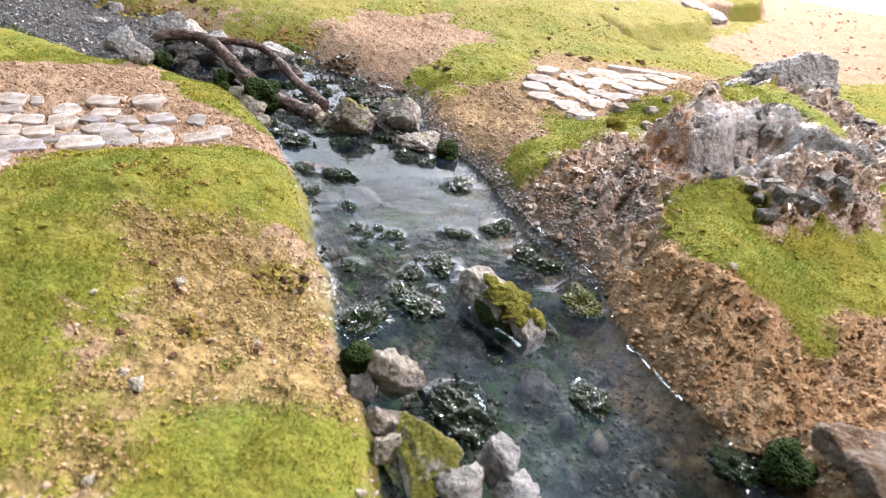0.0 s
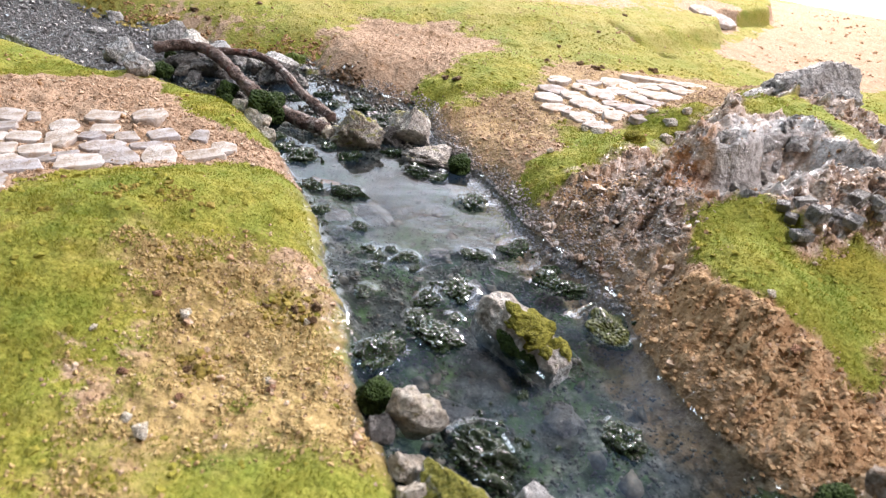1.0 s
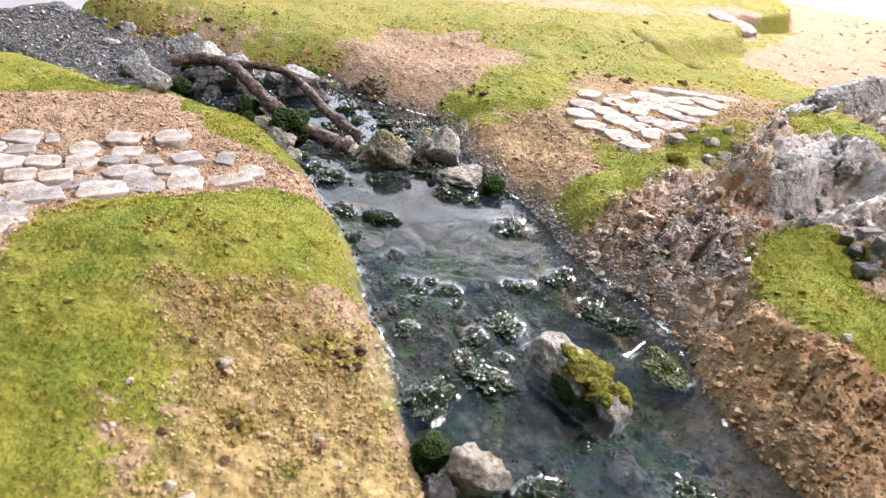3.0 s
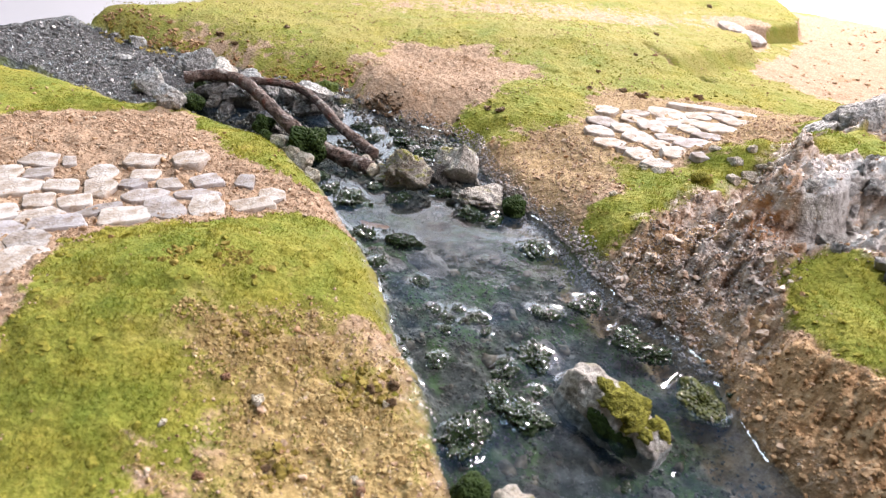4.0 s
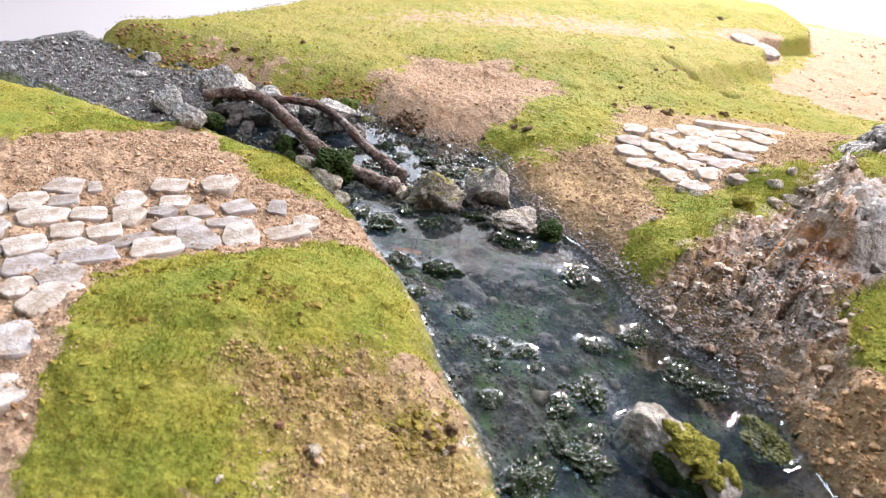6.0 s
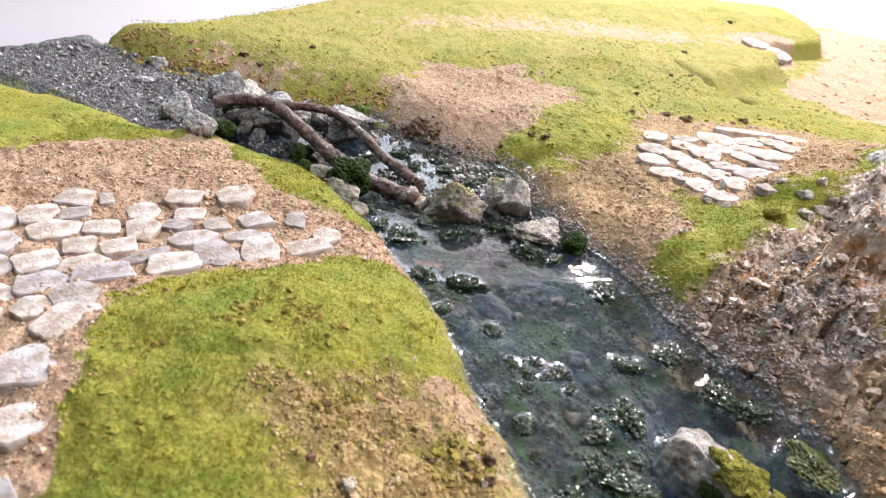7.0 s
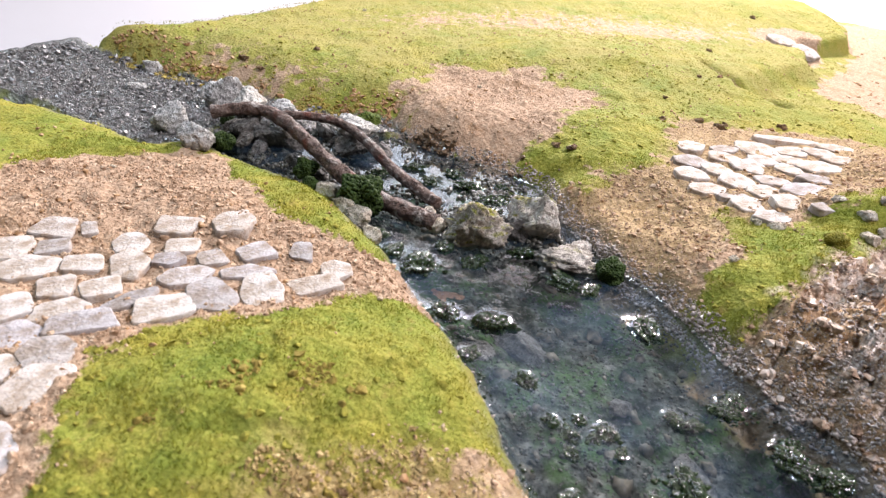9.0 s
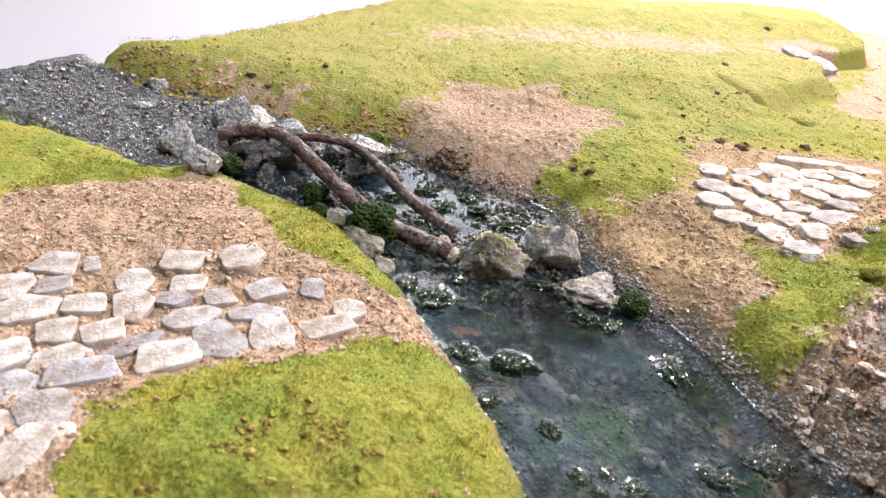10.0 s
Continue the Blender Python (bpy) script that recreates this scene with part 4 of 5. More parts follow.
rock(-0.062, 0.396, (0.012, 0.01, 0.013), WARM_STONE, "small brown stone at the twig ends", 21, 0, lift=0.2, group=DAM, base=0.0)
rock(-0.055, 0.388, (0.011, 0.010, 0.012), WARM_STONE, "small brown stone at the twig ends", 22, 0, lift=0.2, group=DAM, base=0.0)
rock(-0.1, 0.392, (0.024, 0.011, 0.014), WARM_STONE, "grey stone edging the turf bank", 23, -50, lift=0.2, base=0.002)
def slanting_rock():
    """A long wedge: a blunt pale head standing high upstream, a ridge that runs down under the water."""
    bm = bmesh.new()
    for x, half, ridge, side in ((-0.023, 0.008, 0.0075, -0.001), (-0.017, 0.0105, 0.013, 0.001), (-0.006, 0.0105, 0.012, 0.001), (0.008, 0.009, 0.0075, 0.0), (0.022, 0.006, 0.0015, -0.002)):
        for y, z in ((-half, -0.008), (half, -0.008), (half, 0.003 + side), (-half * 0.98, 0.004 + side), (half * 0.15, ridge * 0.95), (-half * 0.72, ridge)):
            bm.verts.new((x, y, z))
    bmesh.ops.convex_hull(bm, input=bm.verts[:])
    loose = [v for v in bm.verts if not v.link_faces]
    bmesh.ops.delete(bm, geom=loose, context="VERTS")
    bmesh.ops.subdivide_edges(bm, edges=bm.edges[:], cuts=3, use_grid_fill=True)
    bmesh.ops.triangulate(bm, faces=bm.faces[:])
    for _ in range(2):
        long_ones = [e for e in bm.edges if e.calc_length() > 0.0012]
        bmesh.ops.subdivide_edges(bm, edges=long_ones, cuts=1)
        bmesh.ops.triangulate(bm, faces=bm.faces[:])
    bmesh.ops.smooth_vert(bm, verts=bm.verts[:], factor=0.5, use_axis_x=True, use_axis_y=True, use_axis_z=True)
    bm.normal_update()
    for v in bm.verts:
        at = v.co * 130
        k = noise.fractal(at, 0.8, 2.1, 4) - 0.8 * abs(noise.noise(at * 2.1))
        v.co += v.normal * 0.0011 * k
    ob = new("rock", mesh_from_bmesh("rock", bm, SLANT_STONE, True))
    ob.matrix_world = pose(0.0465, 0.2165, 0.001, 0, 0, -50) @ Matrix.Diagonal((0.88, 0.9, 0.98, 1))
    return tagged(ob, "slanting pale rock topped with yellow-green moss in the stream", "rock")


slanting_rock()
NEAR = "stones on the near bank of the stream"
rock(0.009, 0.171, (0.02, 0.016, 0.018), WARM_STONE, "pale yellowish stone at the water's edge", 31, 10, lift=0.2, group=NEAR, base=0.0)
rock(-0.002, 0.167, (0.013, 0.012, 0.012), WET_STONE, "dark wet stone at the water's edge", 32, 40, lift=0.2, group=NEAR, base=0.0)
rock(0.008, 0.155, (0.014, 0.012, 0.010), WARM_STONE, "small wet brown stone at the water's edge", 33, 0, lift=0.15, group=NEAR, base=0.0)
rock(0.020, 0.140, (0.024, 0.03, 0.018), TURFED_STONE, "stone topped with green turf on the near bank", 35, 10, lift=0.2, group=NEAR, base=0.002)
rock(0.041, 0.142, (0.013, 0.013, 0.022), PALE_STONE, "white upright stone in the near water", 36, 10, lift=0.3, group=NEAR, base=0.0)
rock(0.031, 0.131, (0.017, 0.014, 0.016), PALE_STONE, "white knobbly stone in the near water", 37, 10, lift=0.25, group=NEAR, base=0.0)
rock(0.047, 0.130, (0.018, 0.014, 0.014), PALE_STONE, "white knobbly stone in the near water", 38, 10, lift=0.25, group=NEAR, base=0.0)
rock(0.010, 0.143, (0.010, 0.010, 0.012), WARM_STONE, "small brown stone beside the turfed stone", 39, 10, lift=0.2, group=NEAR, base=0.002)
rock(0.152, 0.143, (0.052, 0.04, 0.036), MUDDY_STONE, "large grey and brown boulder in the sandy bank", 40, -20, lift=0.2, base=0.0)
CRAG = "rocks of the east bank"
rock(0.236, 0.418, (0.08, 0.044, 0.05), LAYERED_STONE, "grey streaked rock crag standing over the turf", 47, 12, (-10, -16), lift=0.12, base=0.034, rough=0.11, cuts=10, detail=6, name="rock_crag", group=CRAG, streak=1.1)
rock(0.204, 0.416, (0.046, 0.024, 0.026), LAYERED_STONE, "grey brown streaked shoulder of the rock crag", 48, 20, (0, -22), lift=0.05, base=0.04, rough=0.14, cuts=12, detail=5, name="rock_crag", group=CRAG, streak=0.9)
rock(0.213, 0.305, (0.03, 0.018, 0.018), LAYERED_STONE, "grey weathered ledge of the rock face", 43, -25, lift=-0.1, base=0.045, rough=0.3, detail=5, name="rock_crag", group=CRAG)
rock(0.140, 0.312, (0.024, 0.018, 0.014), LAYERED_STONE, "grey weathered head of the rock face", 44, 10, lift=-0.1, base=0.048, rough=0.14, detail=5, name="rock_crag", group=CRAG)
for k, (x, y, s) in enumerate([(0.137, 0.372, 0.012), (0.146, 0.378, 0.009), (0.131, 0.358, 0.011), (0.143, 0.362, 0.013), (0.15, 0.368, 0.010), (0.128, 0.342, 0.010),
                               (0.099, 0.373, 0.010), (0.131, 0.386, 0.009), (0.139, 0.345, 0.010), (0.12, 0.335, 0.009)]):
    rock(x, y, (s * 0.95, s * 0.7, s * 0.55), WARM_STONE, "small grey stone above the rock face", 80 + k, 53 * k, lift=0.1, group="small stones above the rock face", detail=3)
pick = random.Random(5)
chunk = 0
while chunk < 16:
    x, y = pick.uniform(0.128, 0.225), pick.uniform(0.278, 0.36)
    if float(outside(ROCK_FACE, np.array([x]), np.array([y]))[0]) < -0.001:
        q = pick.uniform(0.006, 0.012)
        rock(x, y, (q * 1.3, q, q * 1.1), LAYERED_STONE, "grey weathered block of the rock face", 220 + chunk, pick.uniform(0, 180), (pick.uniform(-25, 25), pick.uniform(-25, 25)), lift=-0.12, name="rock_block", group=CRAG, rough=0.4, cuts=22)
        chunk += 1
for k in range(30):
    x, y = pick.uniform(0.228, 0.29), pick.uniform(0.29, 0.405)
    q = pick.uniform(0.005, 0.013)
    rock(x, y, (q * 1.3, q, q * 0.8), LAYERED_STONE, "grey broken stone of the scree beside the crag", 260 + k, pick.uniform(0, 180), lift=0.05, name="scree_stone", category="rock", group="scree beside the crag", rough=0.3, cuts=18, detail=3)
DARKS = "fallen dark stones under the crag"
for k, (x, y, q) in enumerate([(0.162, 0.27, 0.0125), (0.184, 0.272, 0.013), (0.174, 0.266, 0.009), (0.162, 0.26, 0.0115), (0.154, 0.263, 0.008), (0.156, 0.255, 0.012),
                               (0.178, 0.261, 0.012), (0.17, 0.264, 0.007), (0.191, 0.27, 0.010), (0.152, 0.268, 0.008), (0.193, 0.267, 0.008)]):
    q *= 0.64
    block = new("rock", block_mesh("rock", (q * 1.05, q * 0.85, q * (0.5 if k in (5, 6) else 0.85)), DARK_STONE, 60 + k))
    block.matrix_world = pose(x, y, height(x, y) + q * 0.26, (13 * k) % 24 - 12, (29 * k) % 26 - 13, 37 * k)
    tagged(block, "dark grey angular stone fallen below the crag", "rock", DARKS)


# ---- paving ----
def slab(parent, x, y, length, width, turn, seed, z=None):
    """One thin broken slab with a worn, gently uneven top and rounded, chipped rims, pressed into the earth."""
    r = random.Random(seed)
    bm = bmesh.new()
    sides = r.choice((4, 4, 5, 5, 6)) if seed < 200 else r.choice((5, 6, 6, 7))
    first = r.uniform(-0.25, 0.25) + (math.pi / 4 if sides == 4 else 0)
    corners = []
    for k in range(sides):
        a = first + 2 * math.pi * (k + r.uniform(-0.17, 0.17)) / sides
        c, d = math.cos(a), math.sin(a)
        big = (abs(c) ** 3.2 + abs(d) ** 3.2) ** (-1 / 3.2)
        corners.append((c * big * r.uniform(0.9, 1.07), d * big * r.uniform(0.9, 1.07)))
    rim = []
    for k in range(sides):
        (ax, ay), (bx, by), (cx, cy) = corners[k - 1], corners[k], corners[(k + 1) % sides]
        cut = r.uniform(0.07, 0.2)
        p, q = (bx + (ax - bx) * cut, by + (ay - by) * cut), (bx + (cx - bx) * cut, by + (cy - by) * cut)
        rim += [p, ((p[0] + q[0] + 0.9 * bx) / 2.9, (p[1] + q[1] + 0.9 * by) / 2.9), q]
        for f in (0.4, 0.6):
            nudge = r.uniform(0.96, 1.03)
            rim.append(((bx + (cx - bx) * f) * nudge, (by + (cy - by) * f) * nudge))
    wide, deep = max(abs(u) for u, v in rim), max(abs(v) for u, v in rim)
    fill = 0.645 if seed < 200 else 0.545
    rim = [(u / wide * length * fill, v / deep * width * fill) for u, v in rim]
    n, h = len(rim), (0.0024 if seed < 200 else 0.0019) * r.uniform(0.85, 1.2)
    off = Vector((seed * 7.7, seed * 3.1, 0))
    rings = []
    for scale, level in ((1.03, -h), (1.01, 0.72 * h), (0.965, 0.96 * h), (0.8, 1.0 * h), (0.52, 1.02 * h), (0.25, 1.02 * h)):
        ring = []
        for u, v in rim:
            k = noise.fractal(Vector((u, v, 0)) * 420 + off, 0.8, 2.0, 3)
            g = scale * (1 + 0.022 * noise.noise(Vector((u, v, level * 3)) * 900 + off))
            ring.append(bm.verts.new((u * g, v * g, level + (0.085 * k * h if level > 0 else 0))))
        rings.append(ring)
    for a, b in zip(rings, rings[1:]):
        for k in range(n):
            bm.faces.new((a[k], a[(k + 1) % n], b[(k + 1) % n], b[k]))
    middle = bm.verts.new((0, 0, 1.02 * h))
    for k in range(n):
        bm.faces.new((rings[-1][k], rings[-1][(k + 1) % n], middle))
    for a in rings[1:3]:
        for k in range(n):
            bm.edges.get((a[k], a[(k + 1) % n])).smooth = False
    ob = new("flagstone", mesh_from_bmesh("flagstone", bm, SLAB, True))
    ob.parent = parent
    z = float(land(np.array([x]), np.array([y]), False)[0][0]) if z is None else z
    ob.matrix_world = pose(x, y, z - 0.0003, r.uniform(-5, 5), r.uniform(-5, 5), turn)
    return ob


WEST_A = [(-0.208, 0.338, 0.0140, 0.0140, 6), (-0.216, 0.322, 0.0120, 0.0140, 10), (-0.203, 0.325, 0.0110, 0.0080, 15), (-0.204, 0.311, 0.0170, 0.0120, 28),
          (-0.186, 0.316, 0.0130, 0.0100, 6), (-0.176, 0.331, 0.0110, 0.0110, 16), (-0.170, 0.317, 0.0110, 0.0170, 30), (-0.188, 0.301, 0.0120, 0.0120, 16),
          (-0.173, 0.301, 0.0110, 0.0100, 34), (-0.180, 0.287, 0.0150, 0.0090, 32), (-0.160, 0.295, 0.0160, 0.0070, 44), (-0.198, 0.287, 0.0140, 0.0140, 27)]
WEST_B = [(-0.187, 0.272, 0.0140, 0.0130, 20), (-0.169, 0.279, 0.0180, 0.0110, 14), (-0.148, 0.289, 0.0170, 0.0120, 25), (-0.134, 0.299, 0.0130, 0.0170, 28),
          (-0.119, 0.304, 0.0130, 0.0160, 22), (-0.162, 0.345, 0.0150, 0.0130, 13), (-0.156, 0.331, 0.0110, 0.0090, 17), (-0.157, 0.321, 0.0100, 0.0070, 14),
          (-0.148, 0.311, 0.0170, 0.0090, 28), (-0.142, 0.324, 0.0090, 0.0090, 36), (-0.141, 0.349, 0.0140, 0.0160, 20), (-0.127, 0.331, 0.0110, 0.0100, 40)]
WEST_C = [(-0.127, 0.317, 0.0160, 0.0080, 17), (-0.110, 0.334, 0.0080, 0.0110, 10), (-0.095, 0.324, 0.0100, 0.0090, -5), (-0.101, 0.312, 0.0160, 0.0090, 19),
          (-0.196, 0.340, 0.0050, 0.0080, 31), (-0.171, 0.264, 0.0140, 0.0110, 10), (-0.182, 0.256, 0.0100, 0.0090, 30), (-0.166, 0.249, 0.0170, 0.0130, 58),
          (-0.166, 0.224, 0.0140, 0.0150, 40), (-0.156, 0.204, 0.0120, 0.0130, 10), (-0.229, 0.316, 0.0120, 0.0140, 19), (-0.219, 0.297, 0.0140, 0.0140, 20)]
WEST_D = [(-0.212, 0.281, 0.0140, 0.0120, 20), (-0.202, 0.263, 0.0150, 0.0130, 6), (-0.194, 0.248, 0.0120, 0.0120, 14), (-0.188, 0.233, 0.0120, 0.0160, 5),
          (-0.172, 0.204, 0.0120, 0.0140, 21), (-0.152, 0.180, 0.0120, 0.0140, 14), (-0.244, 0.313, 0.0130, 0.0140, 15), (-0.238, 0.293, 0.0120, 0.0120, 14),
          (-0.170, 0.180, 0.0130, 0.0140, 5), (-0.230, 0.275, 0.0130, 0.0130, 30), (-0.218, 0.255, 0.0130, 0.0130, 10), (-0.255, 0.297, 0.0130, 0.0130, 10)]
EAST_A = [(0.09, 0.465, 0.0173, 0.0160, -8), (0.111, 0.467, 0.0169, 0.009, 12), (0.084, 0.445, 0.0211, 0.0145, 6), (0.106, 0.455, 0.0199, 0.0145, 8), (0.078, 0.428, 0.0175, 0.016, 0),
          (0.095, 0.436, 0.0154, 0.0165, 8), (0.116, 0.444, 0.0188, 0.018, 14), (0.128, 0.455, 0.018, 0.0135, 12), (0.134, 0.473, 0.0288, 0.017, 4), (0.155, 0.473, 0.0192, 0.0155, 2),
          (0.161, 0.493, 0.043, 0.0108, 6), (0.144, 0.457, 0.0161, 0.0145, 0), (0.138, 0.444, 0.0127, 0.0155, 11), (0.157, 0.447, 0.0252, 0.0165, 0)]
EAST_B = [(0.1, 0.423, 0.0201, 0.016, 11), (0.121, 0.426, 0.0179, 0.015, 6), (0.081, 0.412, 0.0192, 0.012, 6), (0.091, 0.405, 0.0154, 0.0095, 0), (0.109, 0.41, 0.0176, 0.013, 10),
          (0.146, 0.428, 0.0238, 0.0118, 2), (0.129, 0.409, 0.0235, 0.015, 2), (0.096, 0.395, 0.0216, 0.014, 4), (0.115, 0.394, 0.0193, 0.0145, 10), (0.101, 0.382, 0.0179, 0.0112, 6),
          (0.124, 0.383, 0.0124, 0.009, 10), (0.17, 0.473, 0.0195, 0.0115, 0), (0.188, 0.484, 0.0243, 0.0111, 4), (0.175, 0.458, 0.0226, 0.0122, 2)]
for rows, label, lot in ((WEST_A + WEST_B + WEST_C + WEST_D, "path of pale irregular flagstones set in sandy earth", 100), (EAST_A + EAST_B, "patch of whitish irregular flagstones set in sandy earth", 200)):
    paving = tagged(new("pavement"), label, kind="structure")
    for k, row in enumerate(rows):
        slab(paving, *row, lot + k)
far_paving = tagged(new("pavement"), "short far run of whitish flagstones at the turf ledge", kind="structure")
for k, row in enumerate([(0.310, 0.8195, 0.031, 0.026, 14), (0.329, 0.7985, 0.030, 0.026, 24)]):
    step_stone = slab(far_paving, *row, 300 + k, 0.0228 - 0.0058 * k)
    step_stone.matrix_world = step_stone.matrix_world @ pose(0, 0, 0, 14, 0, 0)


# ---- twigs ----
def twig(name, line, radius, label, seed):
    """A bent twig with bark, thinner towards its end."""
    line = [Vector(p) for p in line]
    pts = []
    for k in range(len(line) - 1):
        a, b, c, d = line[max(k - 1, 0)], line[k], line[k + 1], line[min(k + 2, len(line) - 1)]
        for s in range(22):
            t = s / 22
            pts.append(0.5 * (2 * b + (c - a) * t + (2 * a - 5 * b + 4 * c - d) * t * t + (3 * b - a - 3 * c + d) * t**3))
    pts.append(line[-1])
    bm = bmesh.new()
    rings, n = [], 28
    for k, p in enumerate(pts):
        ahead = (pts[min(k + 1, len(pts) - 1)] - pts[max(k - 1, 0)]).normalized()
        side = ahead.cross(Vector((0, 0, 1))).normalized()
        up = side.cross(ahead)
        w = radius[0] + (radius[1] - radius[0]) * k / (len(pts) - 1)
        w *= 1 + 0.16 * noise.noise(Vector((k * 0.16, seed, 0)))
        ring = []
        for j in range(n):
            a = 2 * math.pi * j / n
            q = w * (1 + 0.13 * noise.noise(Vector((math.cos(a) * 2.2, math.sin(a) * 2.2, k * 0.12 + seed))) + 0.2 * noise.noise(Vector((math.cos(a) * 4, math.sin(a) * 4, k * 0.35 + seed))) + 0.1 * abs(noise.noise(Vector((math.cos(a) * 9, math.sin(a) * 9, k * 0.2 + seed)))))
            ring.append(bm.verts.new(p + side * math.cos(a) * q + up * math.sin(a) * q))
        rings.append(ring)
    for a, b in zip(rings, rings[1:]):
        for j in range(n):
            bm.faces.new((a[j], a[(j + 1) % n], b[(j + 1) % n], b[j]))
    bm.faces.new(rings[0][::-1])
    bm.faces.new(rings[-1])
    return tagged(new(name, mesh_from_bmesh(name, bm, BARK, True)), label, "twig", "fallen twigs across the stream")


twig("twig", [(-0.192, 0.482, 0.013), (-0.172, 0.485, 0.016), (-0.155, 0.482, 0.015), (-0.136, 0.459, 0.014), (-0.116, 0.431, 0.012), (-0.1, 0.415, 0.008),
              (-0.083, 0.403, 0.005), (-0.069, 0.395, 0.004), (-0.056, 0.388, 0.003)], (0.0037, 0.0042), "thick reddish-brown twig with bark lying as a fallen trunk", 1.5)
twig("twig", [(-0.15, 0.486, 0.014), (-0.129, 0.484, 0.015), (-0.113, 0.478, 0.014), (-0.097, 0.457, 0.013), (-0.08, 0.432, 0.009), (-0.067, 0.419, 0.006), (-0.056, 0.407, 0.004)],
     (0.0023, 0.0031), "thinner dark brown twig with bark lying across the stream", 7.5)


# ---- moss and weed ----
def tuft_mesh(name, size, material, seed, tall, knobs, depth):
    """One lumpy skin of small rounded knobs."""
    r = random.Random(seed)
    bm = bmesh.new()
    bmesh.ops.create_icosphere(bm, subdivisions=6, radius=1)
    off = Vector((seed * 1.7, seed * 0.9, 3.3))
    sx, sy = r.uniform(0.85, 1.2), r.uniform(0.75, 1.1)
    for v in bm.verts:
        c = v.co.copy()
        near = noise.voronoi(c * knobs + off + Vector((noise.noise(c * 3 + off), noise.noise(c * 3 - off), 0)) * 0.5)[0]
        knob = math.sqrt(max(0.0, 1 - min(1.0, near[0] * 1.25) ** 2))
        k = 0.72 + depth * knob + 0.38 * noise.noise(c * 1.5 + off)
        v.co = Vector((c.x * k * sx, c.y * k * sy, c.z * k * tall)) * size * 0.5
    return mesh_from_bmesh(name, bm, material, True)


def weed_mesh(name, size, material, seed, tall):
    """A low, ragged, slimy lump with folds and pits of many sizes."""
    r = random.Random(seed)
    bm = bmesh.new()
    bmesh.ops.create_icosphere(bm, subdivisions=6, radius=1)
    off = Vector((seed * 2.3, seed * 1.1, seed * 0.7))
    sx, sy = r.uniform(0.95, 1.3), r.uniform(0.6, 0.9)
    for v in bm.verts:
        c = v.co.copy()
        k = 0.8 + 0.42 * noise.noise(c * 1.7 + off) + 0.30 * noise.noise(c * 3.9 - off) + 0.2 * (0.5 - abs(noise.noise(c * 7.5 + off))) + 0.06 * noise.noise(c * 13 + off)
        v.co = Vector((c.x * k * sx, c.y * k * sy, c.z * k * tall)) * size * 0.5
    return mesh_from_bmesh(name, bm, material, True)


def tuft(name, x, y, size, material, label, seed, category, group, base=None, tall=0.8, knobs=4.0, depth=0.3):
    ob = new(name, tuft_mesh(name, size, material, seed, tall, knobs, depth) if knobs else weed_mesh(name, size, material, seed, tall))
    ob.matrix_world = pose(x, y, height(x, y) + size * 0.25 * tall if base is None else base, 0, 0, 47 * seed)
    return tagged(ob, label, category, group)


for k, (x, y, s) in enumerate([(-0.094, 0.403, 0.024), (0.023, 0.358, 0.0118), (-0.004, 0.179, 0.0115), (-0.127, 0.432, 0.014), (-0.122, 0.415, 0.009),
                               (-0.180, 0.462, 0.012), (-0.186, 0.492, 0.010), (0.127, 0.148, 0.0135)]):
    tuft("moss_bush", x, y, s, MOSS, "small dark green foam bush at the water's edge", k + 1, "bush", "dark green bushes along the stream", max(0.0, height(x, y)) + s * 0.3, 0.95, 8.0, 0.3)
tuft("moss_bush", -0.102, 0.513, 0.0145, LIME_FOAM, "olive green tufted bush beneath the turf slope", 20, "bush", "olive bushes on the turf", None, 0.9, 8)
tuft("moss_bush", 0.113, 0.352, 0.011, OLIVE_FOAM, "olive green foam tuft on the turf", 21, "bush", "olive bushes on the turf", None, 0.7, 8)
for k, (x, y, s) in enumerate(WEEDS):
    tuft("weed_clump", x, y, s * 1.05, WEED, "dark green weed clump glistening wet in the water", 40 + k, "weed", "wet weed clumps in the stream", 0.0, 0.46, 0)
tuft("weed_clump", 0.030, 0.162, 0.029, WET_WEED, "broad dark weed boulder glistening wet in the near water", 91, "weed", "wet weed clumps in the stream", -0.002, 0.5, 0)
tuft("weed_clump", 0.081, 0.228, 0.025, OLIVE_WEED, "broad olive green weed clump breaking the water", 90, "weed", "wet weed clumps in the stream", -0.0018, 0.5, 9.0, 0.2)

def mossed_slope(u, v):
    """Height of the slanting rock's back, along and across it."""
    ridge = float(np.interp(u, (-0.023, -0.017, -0.006, 0.008, 0.022), (0.0075, 0.013, 0.012, 0.0075, 0.0015)))
    return ridge * (1 - 0.7 * max(0.0, (v - 0.0015) / 0.009)) - 0.0006


pick = random.Random(11)
for k in range(26):
    u, v, q = pick.uniform(-0.0035, 0.017), pick.uniform(-0.0065, 0.0075), pick.uniform(0.006, 0.0095)
    cushion = tuft("moss_cushion", 0, 0, q, YELLOW_MOSS, "yellow-green moss cushion on the slanting stream rock", 95 + k, "moss", "moss on the slanting rock", 0.0, 0.9, 8.0, 0.3)
    cushion.matrix_world = pose(0.0465, 0.2165, 0.0004, 0, 0, -50) @ Matrix.Diagonal((0.9, 0.88, 0.9, 1)) @ pose(u, v, mossed_slope(u, v) + 0.0012, -16, 20, pick.uniform(-180, 180)) @ Matrix.Diagonal((1.2, 0.95, pick.uniform(0.5, 0.75), 1))
